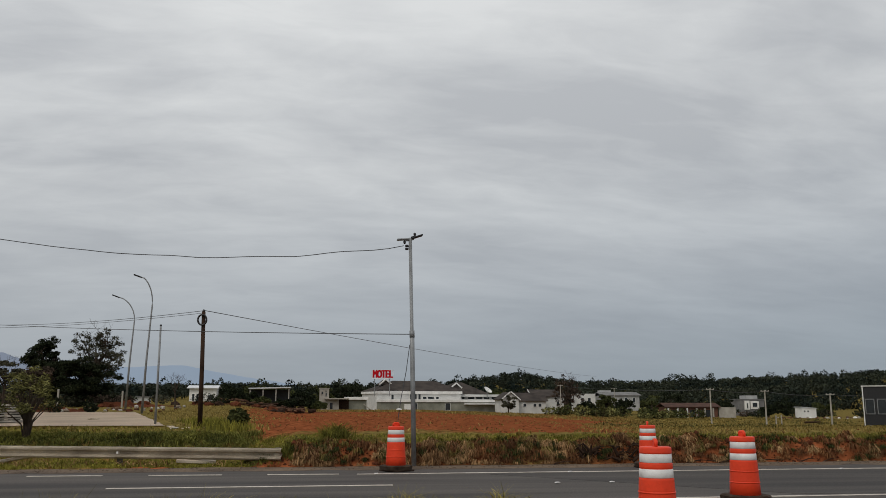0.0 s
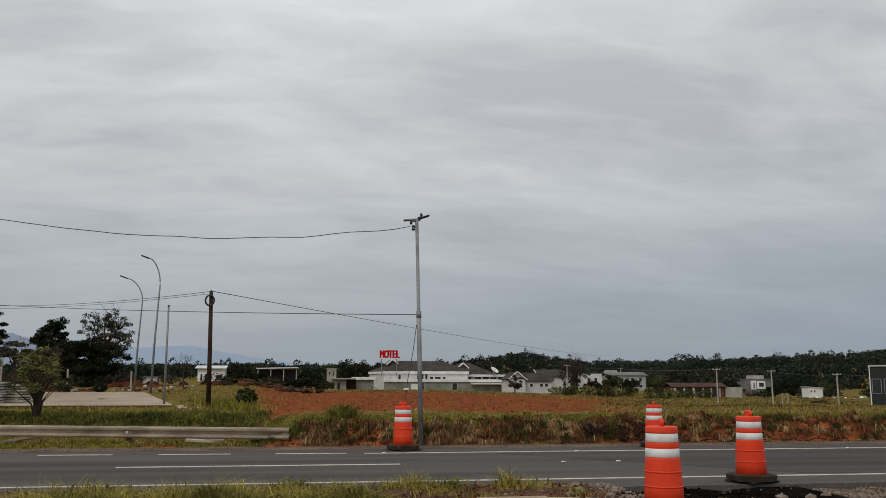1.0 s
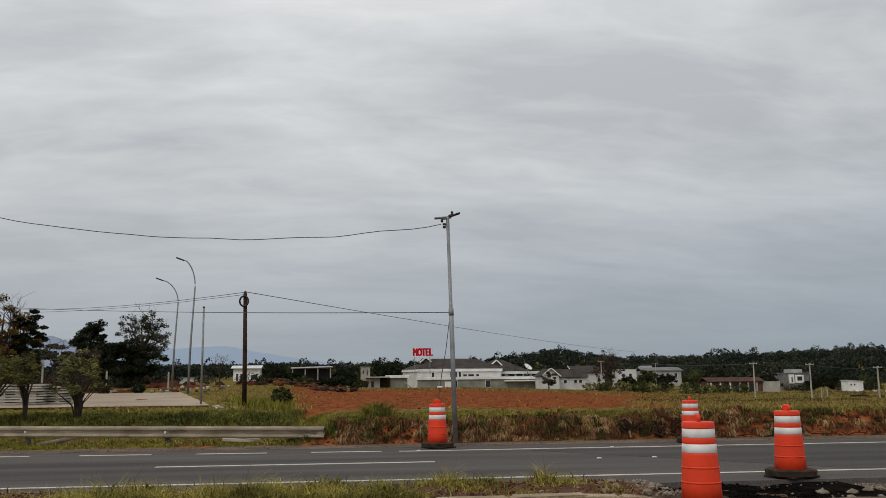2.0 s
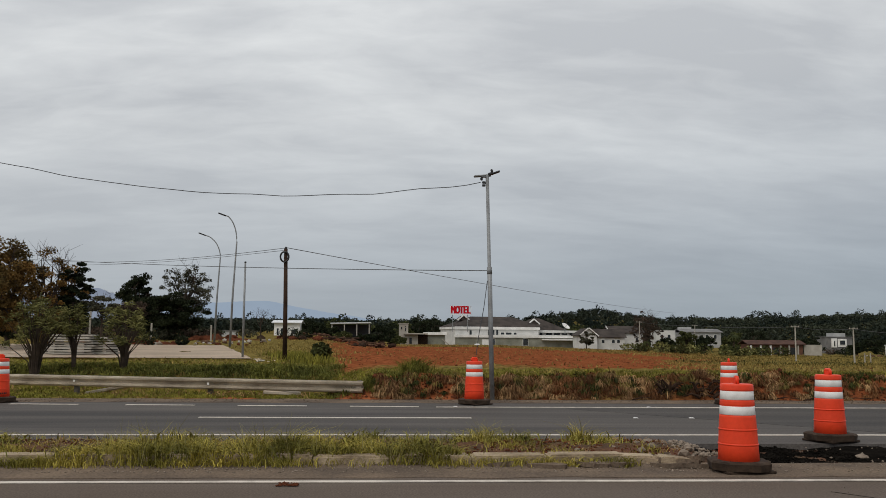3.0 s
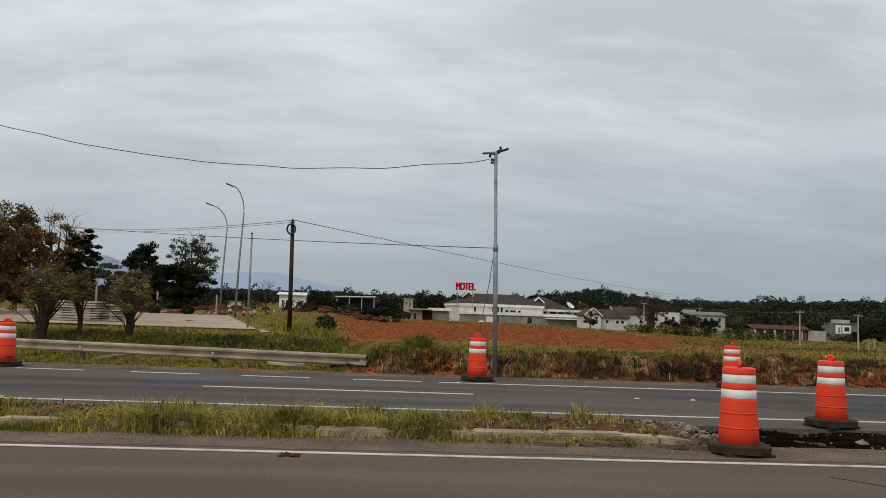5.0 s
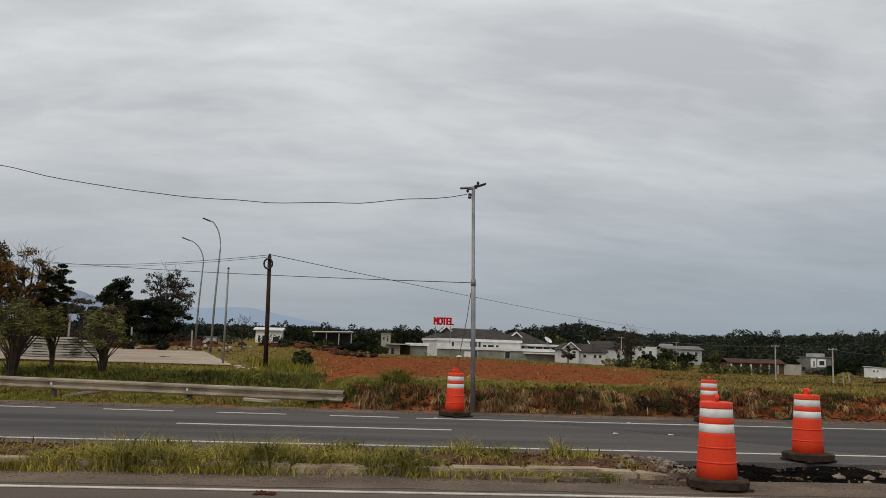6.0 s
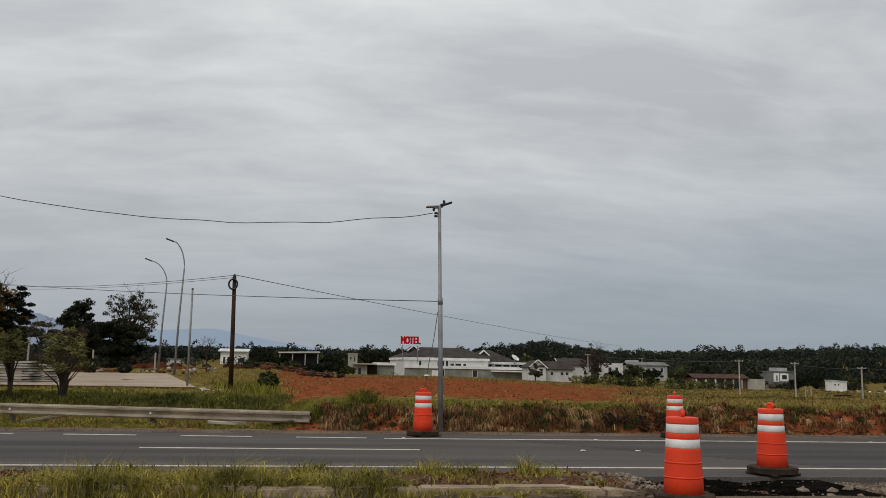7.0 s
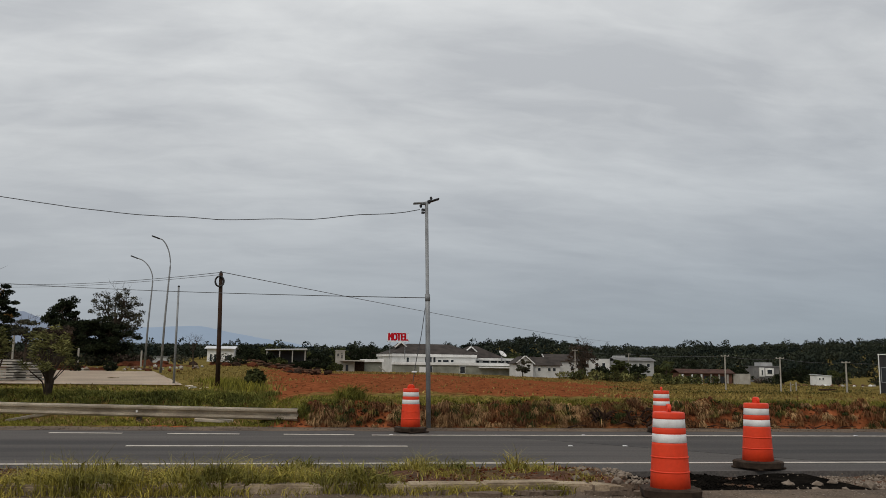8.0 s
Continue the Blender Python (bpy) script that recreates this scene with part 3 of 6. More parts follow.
def gravel(name, n, x0, x1, y0, y1, s0, s1, mat, label, zf):
    c = np.stack([rng.uniform(x0, x1, n), rng.uniform(y0, y1, n), np.zeros(n)], 1)
    c[:, 2] = [zf(a, b) for a, b in c[:, :2]]
    o = np.array([[1, 0, 0], [0, 1, 0], [-1, 0, 0], [0, -1, 0], [0, 0, 1], [0, 0, -.6]])
    s = rng.uniform(s0, s1, (n, 1, 1)) * rng.uniform(0.6, 1.3, (n, 6, 1))
    a = rng.uniform(0, 6.28, n)
    rot = np.stack([np.stack([np.cos(a), -np.sin(a), 0 * a], 1), np.stack([np.sin(a), np.cos(a), 0 * a], 1), np.tile([0, 0, 0.7], (n, 1))], 1)
    v = c[:, None, :] + np.einsum("nij,nkj->nki", rot, o[None] * s)
    t = np.array([[0, 1, 4], [1, 2, 4], [2, 3, 4], [3, 0, 4], [1, 0, 5], [2, 1, 5], [3, 2, 5], [0, 3, 5]])
    f = (np.arange(n) * 6)[:, None, None] + t
    return tagged(mesh_of(name, v.reshape(-1, 3), f.reshape(-1, 3), 3, mat), label, "gravel", kind="stuff")


gravel("gravel", 4200, 3.9, 6.6, 10.75, 13.0, 0.006, 0.026, M_TAR, "loose black asphalt crumbs in the median", lambda x, y: tar_z(x, y) + 0.004)
gravel("gravel", 5200, 6.6, 12.5, 10.9, 13.0, 0.008, 0.034, M_STONE, "brown grey gravel beyond the black rubble", lambda x, y: -0.085 + 0.03 * noise.noise((x * 2, y * 2, 0)))
gravel("gravel", 3600, 6.7, 12.5, 10.9, 13.0, 0.006, 0.024, M_DUST, "dusty grit beyond the black rubble", lambda x, y: -0.09 + 0.03 * noise.noise((x * 2, y * 2, 0)))
gravel("gravel", 1100, 1.4, 4.4, 11.2, 13.0, 0.012, 0.05, M_STONE, "broken stones round the end of the kerb", lambda x, y: 0.05)
gravel("gravel", 90, 5.8, 9.4, 10.9, 13.0, 0.012, 0.04, M_STONE, "pale gravel scattered on the rubble patch", lambda x, y: -0.05)
gravel("gravel", 1800, -14, 9, 10.2, 10.9, 0.006, 0.022, M_STONE, "small grit along the kerb foot", lambda x, y: 0.01)
gravel("gravel", 2600, -14, 3.8, 11.2, 13.0, 0.008, 0.032, M_SOIL, "red brown crumbs of earth on the median", lambda x, y: 0.02 + 0.10 * math.sin(math.pi * min(1, max(0, (y - 10.95) / 2.3))) ** 0.7)
gravel("gravel", 170, -12, 10, 5.5, 9.3, 0.005, 0.011, M_STONE, "tiny pale pebbles on the asphalt", lambda x, y: 0.004)
gravel("gravel", 70, -1.22, -1.0, 9.3, 9.5, 0.008, 0.025, M_SOIL, "crumbs of red earth on the road line", lambda x, y: 0.012)
gravel("gravel", 1200, -14, 16, 21.4, 22.6, 0.008, 0.03, M_DUST, "loose stones on the road shoulder", lambda x, y: 0.01)


# ---- traffic drums ----
def traffic_drum(x, y, z, rz, label, writing=False):
    d = thing("traffic_drum", x, y, z, rz, label, "traffic drum", "traffic drums")
    d.matrix_basis = d.matrix_basis @ Matrix.Scale(0.975, 4)
    bm = bmesh.new()
    for zz in ((0.03, 0.345), (0.115, 0.355), (0.135, 0.33)):
        for sx, sy in ((1, .55), (.55, 1), (-.55, 1), (-1, .55), (-1, -.55), (-.55, -1), (.55, -1), (1, -.55)):
            bm.verts.new((sx * zz[1], sy * zz[1], zz[0] + 0.008 * noise.noise((sx * 3 + x, sy * 3, 1))))
    bm.verts.ensure_lookup_table()
    for L in range(2):
        for k in range(8):
            bm.faces.new((bm.verts[L * 8 + k], bm.verts[L * 8 + (k + 1) % 8], bm.verts[L * 8 + 8 + (k + 1) % 8], bm.verts[L * 8 + 8 + k]))
    bm.faces.new(bm.verts[:8][::-1])
    bm.faces.new(bm.verts[16:])
    part("rubber_base", bm, M_RUBBER, d, "dirty black rubber base")
    lower = part("base_plate", box(bmesh.new(), 0, 0, 0.016, 0.60, 0.64, 0.032, 0.008), M_RUBBER, d, "thin dirty lower plate")
    lower.matrix_basis = pose(0.02, -0.02, 0, 0, 0, 17)

    def rad(zz):
        return 0.252 - (zz - 0.08) / 0.99 * 0.058

    prof = [(rad(0.09), 0.09)]
    for rz_ in (0.335, 0.515):
        prof += [(rad(rz_ - .016), rz_ - .016), (rad(rz_) + .001, rz_ - .010), (rad(rz_) + 0.008, rz_ - .006), (rad(rz_) + 0.008, rz_ + .005), (rad(rz_) - .002, rz_ + .008), (rad(rz_ + .014), rz_ + .014), (rad(rz_ + .03), rz_ + .03)]
    prof += [(rad(.66), .66), (rad(.68), .68), (rad(.688) - .005, .688), (rad(.70) - .006, .70), (rad(.79) - .006, .79), (rad(.802) - .005, .802), (rad(.81), .81), (rad(.83), .83), (rad(.85), .85), (rad(.866), .866),
             (rad(.873) - .005, .873), (rad(.89) - .006, .89), (rad(.975) - .006, .975), (rad(.986) - .005, .986), (rad(.992) + .004, .992), (rad(1.0) + .004, 1.0), (rad(1.05) + .004, 1.05), (rad(1.06), 1.062), (rad(1.06) - .012, 1.068), (0.10, 1.07), (0.05, 1.07)]
    part("drum_body", lathe(bmesh.new(), prof, 40), M_ORANGE, d, smooth=True)
    for a, b in ((.692, .798), (.877, .983)):
        part("reflective_band", lathe(bmesh.new(), [(rad(a) - .004, a), (rad(a) - .001, a + .003), (rad(b) - .001, b - .003), (rad(b) - .004, b)], 40), M_BAND, d, "white reflective band", smooth=True)
    bm = bmesh.new()
    tube(bm, [(-0.075, 0, 1.06), (-0.075, 0, 1.12), (-0.05, 0, 1.145), (0.05, 0, 1.145), (0.075, 0, 1.12), (0.075, 0, 1.06)], 0.026, 8)
    part("handle", bm, M_ORANGE, d, "moulded orange handle", smooth=True)
    part("handle_boss", box(bmesh.new(), 0.0, 0, 1.095, 0.13, 0.045, 0.08, 0.012), M_ORANGE, d)
    if writing:
        for k, w in enumerate((0.03, 0.028, 0.03, 0.026)):
            ang = math.radians(-98 + 11 * k)
            bm = box(bmesh.new(), 0, 0, 0, w, 0.004, 0.04)
            s = part("writing_mark", bm, M_BLACK, d, "dark painted mark")
            s.matrix_basis = Matrix.Rotation(ang + math.pi / 2, 4, "Z") @ pose(0, -rad(.2) - .001, 0.22)
    return d


traffic_drum(1.97, 20.88, 0.006, 20, "orange and white striped traffic drum beside the lamp post")
traffic_drum(8.38, 21.05, 0.006, 75, "orange striped traffic drum on the far road edge")
traffic_drum(4.19, 10.3, 0.008, 78, "orange striped traffic drum on the near median edge")
traffic_drum(6.91, 13.32, 0.008, 95, "orange striped traffic drum at the broken median")
traffic_drum(-9.44, 21.22, 0.006, 40, "orange striped traffic drum beside the guardrail, with dark marks", True)

# ---- lamp post with two lights ----
lamp = thing("street_lamp", 2.58, 22.35, 0.0, 0, "grey steel street lamp with two small lights", "street lamp")
part("pole", tube(bmesh.new(), [(0, 0, -0.05), (-0.075, 0, 3.4), (-0.078, 0, 3.41), (-0.14, 0, 5.97)], [0.062, 0.062, 0.047, 0.045], 16), M_STEEL, lamp, smooth=True)
part("pole_sleeve", tube(bmesh.new(), [(-0.072, 0, 3.3), (-0.077, 0, 3.48)], 0.068, 16), M_STEEL, lamp, smooth=True)
for sx, tip in ((-1, (-0.49, 5.90)), (1, (0.25, 6.07))):
    arm = part("lamp_arm", tube(bmesh.new(), [(-0.14, 0, 5.92), (-0.14 + sx * 0.10, 0, 5.94)], 0.026, 8), M_STEEL, lamp)
    bm = bmesh.new()
    ang = math.atan2(tip[1] - 5.93, tip[0] + 0.14)
    box(bm, 0.20, 0, 0, 0.32, 0.15, 0.045, 0.015)
    box(bm, 0.10, 0, 0.025, 0.14, 0.11, 0.05, 0.012)
    head = part("lamp_head", bm, M_BLACK if sx > 0 else M_STEEL, lamp)
    head.matrix_basis = pose(-0.14, 0, 5.94) @ Matrix.Rotation(-ang, 4, "Y")
    part("photocell", lathe(bmesh.new(), [(0.035, 0.05), (0.035, 0.10), (0.02, 0.125)], 12, 0.16), M_BLACK, head, "small dark photocell")
for dz in (-0.22, -0.30):
    part("wire_clamp", box(bmesh.new(), -0.23, 0, 5.97 + dz, 0.09, 0.06, 0.06, 0.01), M_BLACK, lamp)
part("bracket", tube(bmesh.new(), [(-0.14, 0, 5.72), (-0.26, 0, 5.74)], 0.018, 6), M_STEEL, lamp)


def wire(a, b, sag, r, label, n=28, wave=0.0):
    a, b = Vector(a), Vector(b)
    pts = []
    for i in range(n + 1):
        t = i / n
        p = a.lerp(b, t)
        p.z -= 4 * sag * t * (1 - t)
        if wave:
            p.z += wave * noise.noise((p.x * 0.9, 0, 0))
        pts.append(p)
    return tagged(part("overhead_wire", tube(bmesh.new(), pts, r, 6), M_WIRE, smooth=True), label, "wire", "overhead wires")


wire((2.26, 22.3, 5.74), (-22.0, 22.3, 10.56), 2.18, 0.0105, "thick sagging overhead wire fixed to the street lamp", 60, 0.05)
wire((2.5, 22.3, 3.38), (-19.5, 48, 5.85), 0.12, 0.012, "dark overhead wire fixed to the lamp post sleeve", 30)
wire((-5.87, 46, 6.44), (63.8, 190, 7.9), 0.4, 0.019, "long overhead wire from the wooden pole to the houses", 40)
wire((-5.87, 46, 6.42), (-33.5, 79.6, 8.65), 0.5, 0.015, "overhead wire from the wooden pole to the trees", 20)
wire((-5.87, 46, 6.30), (-33.5, 79.6, 8.25), 0.4, 0.012, "lower overhead wire from the wooden pole", 20)
hang = tagged(part("hanging_cable", tube(bmesh.new(), [(2.43, 22.2, 3.1), (2.34, 22.2, 2.4), (2.22, 22.2, 1.75), (2.15, 22.15, 1.3), (2.10, 22.1, 0.9), (2.2, 22.2, 0.3)], 0.010, 6), M_WIRE), "slack dark cable hanging from the lamp post", "cable")
part("cable_cap", lathe(bmesh.new(), [(0.02, 0), (0.075, 0.01), (0.07, 0.035), (0.02, 0.045)], 12, 2.165, 22.15), M_BAND, hang, "white cap").location = (0, 0, 1.42)

# ---- poles on the far side ----
wp = thing("wooden_pole", -5.78, 46, ground_z(-5.78, 46) - 0.06, 0, "dark brown wooden utility pole in the grass", "utility pole")
part("pole", tube(bmesh.new(), [(0, 0, 0), (-0.035, 0, 3.0), (-0.09, 0, 5.98)], [0.125, 0.112, 0.096], 12), M_WOODPOLE, wp, smooth=True)
bm = bmesh.new()
ring = [(-0.09 + 0.22 * math.cos(a) - 0.04, -0.13, 5.54 + 0.27 * math.sin(a)) for a in np.linspace(0, 2 * math.pi, 25)]
part("cable_coil", tube(bm, ring, 0.048, 8), M_BLACK, wp, "coiled black cable")
part("insulator", lathe(bmesh.new(), [(0.05, 5.96), (0.08, 6.0), (0.06, 6.06), (0.03, 6.1)], 10, -0.09), M_BLACK, wp)
tp = thing("thin_post", -8.34, 48, ground_z(-8.34, 48) - 0.05, 0, "thin grey metal post in the grass", "post")
part("shaft", tube(bmesh.new(), [(0, 0, 0), (-0.01, 0, 5.4)], [0.065, 0.05], 10), M_STEEL, tp, smooth=True)
part("cap", lathe(bmesh.new(), [(0.06, 5.36), (0.06, 5.42), (0.03, 5.44)], 10, -0.01), M_BLACK, tp)


def curved_lamp(x, y, h, out, label):
    z0 = ground_z(x, y) - 0.05
    o = thing("curved_street_lamp", x, y, z0, 0, label, "street lamp", "curved street lamps")
    pts = [(0, 0, 0), (0.12, 0, h * 0.4), (0.33, 0, h * 0.78)]
    for k in range(1, 9):
        a = math.radians(8 * k)
        pts.append((0.33 - out * (1 - math.cos(a)) * 1.25, 0, h * 0.78 + (h * 0.215) * math.sin(a)))
    pts.append((pts[-1][0] - 0.28 * out, 0, pts[-1][2] + 0.09 * out))
    r = [0.11, 0.09, 0.065] + [0.055] * (len(pts) - 3)
    part("pole", tube(bmesh.new(), pts, r, 10), M_STEEL, o, smooth=True)
    e = Vector(pts[-1])
    head = part("lamp_head", box(bmesh.new(), 0, 0, 0, 0.75, 0.28, 0.12, 0.03), M_BLACK, o, "dark lamp head")
    head.matrix_basis = Matrix.Translation(e + Vector((-0.25, 0, 0.08))) @ Matrix.Rotation(radians(20), 4, "Y")
    return o


curved_lamp(-15.1, 80, 12.5, 1.2, "tall curved grey street lamp beyond the concrete yard")
curved_lamp(-18.6, 90, 11.5, 1.75, "curved grey street lamp behind the concrete yard")

# ---- guardrail ----
ra, rb = Vector((-16.5, 28.0, 0.46)), Vector((-0.78, 22.75, 0.45))
rail = thing("guardrail", ra.x, ra.y, 0, math.degrees(math.atan2(rb.y - ra.y, rb.x - ra.x)), "dirty galvanised steel guardrail ending in the verge", "guardrail")
LEN = (rb.xy - ra.xy).length
prof = [(0.02, 0.0), (-0.05, -0.012), (-0.09, -0.045), (-0.085, -0.09), (0.03, -0.135), (0.03, -0.175), (-0.085, -0.22), (-0.09, -0.262), (-0.05, -0.298), (0.02, -0.31)]
seg = 4.0
x0 = LEN
k = 0
while x0 > 0:
    xa = max(0, x0 - seg)
    bm = bmesh.new()
    ringA = [bm.verts.new((xa - 0.1, p[0] + 0.004 * (k % 2), 0.46 + p[1])) for p in prof]
    ringB = [bm.verts.new((x0, p[0] + 0.004 * (k % 2), 0.46 + p[1])) for p in prof]
    for i in range(len(prof) - 1):
        bm.faces.new((ringA[i], ringB[i], ringB[i + 1], ringA[i + 1]))
    bmesh.ops.solidify(bm, geom=bm.faces[:], thickness=0.006)
    part("beam", bm, M_RAIL, rail)
    x0, k = xa, k + 1
for px in (LEN - 0.15, LEN - 4.55, LEN - 8.9, LEN - 13.0):
    post = part("post", box(bmesh.new(), px, 0.09, 0.13, 0.12, 0.13, 0.68, 0.01), M_POST, rail)
    part("spacer", box(bmesh.new(), px, 0.03, 0.30, 0.16, 0.05, 0.2, 0.008), M_RAIL, post)
    if px < LEN - 1:
        part("reflector", box(bmesh.new(), px, -0.062, 0.305, 0.05, 0.012, 0.07), M_BAND, post, "small white reflector")
for x, y, l, rz, tilt, lab in ((-8.2, 25.5, 1.7, 160, 10, "fallen grey metal beam leaning by the guardrail"), (-3.0, 23.5, 1.0, -6, 2, "short fallen steel piece in the grass"), (-12.0, 27.6, 3.6, -18, 0, "loose lower steel beam behind the guardrail")):
    ob = part("loose_beam", box(bmesh.new(), 0, 0, 0, l, 0.12, 0.09, 0.015), M_RAIL)
    ob.matrix_basis = pose(x, y, land(x, y) + (0.16 if l < 3 else 0.22), 8, tilt, rz)
    tagged(ob, lab, "metal beam")


# ---- concrete yard on the far left ----
bm = bmesh.new()
rows = []
for j in range(41):
    t = j / 40
    y = 45.5 + 34.5 * t
    xr = -7.4 - 8.3 * t + 0.25 * noise.noise((y, 0, 0))
    row = []
    for i in range(41):
        x = -60 + (xr + 60) * i / 40
        row.append(bm.verts.new((x, y, land(x, y) + 0.10)))
    rows.append(row)
for r, s in zip(rows, rows[1:]):
    for i in range(40):
        bm.faces.new((r[i], r[i + 1], s[i + 1], s[i]))
M_YARD = material("yard_concrete", (0.72, 0.60, 0.475), (0.55, 0.44, 0.335), 0.95, 0.25, 8, 0.2, 10)
bmesh.ops.solidify(bm, geom=bm.faces[:], thickness=0.3)
tagged(part("yard", bm, M_YARD), "pale sandy concrete yard behind the grass verge", "yard", kind="structure")


def concrete_slabs(x, y, n, rz, w, label):
    o = thing("slab_stack", x, y, land(x, y) + 0.10, rz, label, "concrete slabs", "stacks of concrete slabs")
    for i in range(n):
        s = part("slab", box(bmesh.new(), 0, 0, 0, w, 1.4, 0.10, 0.012), M_CONCRETE, o)
        s.matrix_basis = pose(random.uniform(-.12, .12), random.uniform(-.1, .1), 0.07 + i * 0.145, 0, 0, random.uniform(-3, 3))
        for sx in (-0.35, 0.35):
            b = part("spacer", box(bmesh.new(), sx * w, 0, 0, 0.12, 1.3, 0.045), M_BARK, o)
            b.matrix_basis = pose(0, 0, 0.142 + i * 0.145)


concrete_slabs(-18.4, 50.5, 8, 4, 2.3, "stack of grey concrete slabs on the yard")
concrete_slabs(-16.9, 51.2, 7, -6, 1.3, "short stack of grey concrete slabs on the yard")
concrete_slabs(-19.9, 51.5, 3, 10, 1.5, "low stack of grey concrete slabs on the yard")


def yard_post(x, y, h, label):
    p = thing("concrete_post", x, y, land(x, y) - 0.05, 0, label, "post", "concrete posts")
    part("post_shaft", box(bmesh.new(), 0, 0, h / 2, 0.16, 0.16, h, 0.02), M_CONCRETE, p)
    return p


for x, y, h in ((-30.2, 65, 2.4), (-29.2, 84, 3.2), (-25.6, 92, 2.0), (-20.0, 95, 1.8), (-40, 70, 2.6)):
    yard_post(x, y, h, "pale concrete fence post behind the yard")


# ---- trees ----
def tree(name, x, y, h, crown, leaf_mat, seed, label, trunk=0.16, clumps=40, per=110, leaf=0.16, crown_base=0.3, bare=0, spread=0.22, flat=0.6, category="tree"):
    """Tapered trunk, limbs that fork to hubs and on to twigs, and a pad of leaves at each twig's end."""
    rg = np.random.default_rng(seed)
    t = thing(name, x, y, ground_z(x, y) - 0.1, 0, label, category)
    bm = bmesh.new()
    bend = rg.normal(0, 0.035, 2) * h
    stem = [Vector((bend[0] * k * k, bend[1] * k * k, h * 0.8 * k)) for k in np.linspace(0, 1, 8)]
    tube(bm, stem, [trunk * (1 - 0.82 * k) for k in np.linspace(0, 1, 8)], 8)
    mid, half = h * (1 + crown_base) / 2, h * (1 - crown_base) / 2
    hubs = []
    for k in range(max(5, clumps // 6)):
        d = Vector(rg.normal(0, 1, 3)).normalized()
        e = Vector((d.x * crown * 0.5, d.y * crown * 0.5, mid + d.z * half * 0.5))
        s = stem[int(np.clip((e.z - 0.22 * h) / (0.8 * h) * 7, 1, 6))]
        tube(bm, [s, s.lerp(e, 0.5) + Vector((0, 0, -0.03 * h)), e], [trunk * 0.38, trunk * 0.28, trunk * 0.18], 6, False)
        hubs.append(e)
    tops = []
    for c in range(clumps):
        d = Vector(rg.normal(0, 1, 3)).normalized()
        k = rg.uniform(0.4, 0.95) * (0.98 + 0.6 * noise.noise(d * 1.7 + Vector((seed, 0, 0))))
        e = Vector((d.x * crown * k, d.y * crown * k, mid + d.z * half * min(k * 1.08, 0.96)))
        s = min(hubs, key=lambda q: (q - e).length)
        m = s.lerp(e, 0.5) + Vector(rg.normal(0, 0.04 * crown, 3))
        tube(bm, [s, m, e], [trunk * 0.16, trunk * 0.10, trunk * 0.04], 4, False)
        tops.append(e)
    for c in range(bare):
        d = Vector((rg.normal(0, 0.7), rg.normal(0, 0.7), rg.uniform(0.5, 1.2))).normalized()
        s = hubs[c % len(hubs)]
        e = Vector((0, 0, mid)) + Vector((d.x * crown, d.y * crown, d.z * half * 1.12))
        m = s.lerp(e, 0.5) + Vector(rg.normal(0, 0.05 * crown, 3))
        tube(bm, [s, m, e], [trunk * 0.14, trunk * 0.09, trunk * 0.03], 4, False)
        for q in range(6):
            a = m.lerp(e, q / 6)
            b = a + Vector((rg.normal(0, 0.05), rg.normal(0, 0.05), rg.uniform(0.02, 0.10))) * h
            tube(bm, [a, b], [trunk * 0.06, trunk * 0.025], 4, False)
    part("trunk", bm, M_BARK, t, smooth=True)
    if per:
        cen = np.array([tuple(p) for p in tops])
        size = crown * spread * rg.uniform(0.55, 1.3, len(cen))
        d = rg.normal(0, 1, (len(cen) * per, 3))
        d /= np.linalg.norm(d, axis=1)[:, None]
        pts = np.repeat(cen, per, 0) + d * (rg.uniform(0.1, 1, (len(d), 1)) ** 0.5) * np.repeat(size, per)[:, None] * np.array([1, 1, flat])
        pts[:, 2] = np.maximum(pts[:, 2], 0.08 * h)
        v, f = leaf_cards(pts, leaf, rg)
        mesh_of("crown", v, f, 4, leaf_mat, t)
    return t


tree("autumn_tree", -28.0, 61, 7.9, 3.3, M_LEAF_OLIVE, 3, "large olive brown tree behind the yard", 0.28, 150, 210, 0.085, 0.10, bare=8, spread=0.19)
tree("autumn_tree", -25.7, 65, 7.9, 2.3, M_LEAF_OLIVE, 13, "sparse brownish tree with bare branches", 0.2, 80, 120, 0.08, 0.08, bare=16, spread=0.20)
tree("autumn_tree", -31.5, 66, 7.9, 3.4, M_LEAF_OLIVE, 23, "broad olive brown tree at the yard edge", 0.28, 80, 170, 0.10, 0.2, spread=0.17)
tree("dark_tree", -24.2, 66, 6.9, 1.35, M_LEAF_DARK, 5, "dark green upright tree beside the brown tree", 0.2, 70, 220, 0.08, 0.10, spread=0.34, flat=0.45)
tree("dark_tree", -26.6, 70, 5.0, 1.7, M_LEAF_DARK, 16, "dark green undergrowth tree below the brown ones", 0.2, 44, 170, 0.10, 0.06)
tree("dark_tree", -28.9, 74, 4.8, 2.2, M_LEAF_DARK, 6, "dark green tree behind the brown tree", 0.22, 44, 170, 0.10, 0.06)
tree("dark_tree", -31.6, 72, 5.0, 2.2, M_LEAF_DARK, 26, "dark low tree at the edge of the yard", 0.22, 44, 170, 0.10, 0.06)
tree("flat_tree", -26.1, 78, 4.9, 2.2, M_LEAF_GREY, 7, "low spreading grey green tree with thin branches", 0.16, 34, 110, 0.10, 0.55, bare=5, flat=0.35)
tree("dark_tree", -32.9, 112, 8.8, 3.0, M_LEAF_DARK, 8, "dark round-topped tree behind the yard", 0.25, 60, 230, 0.12, 0.25, spread=0.24)
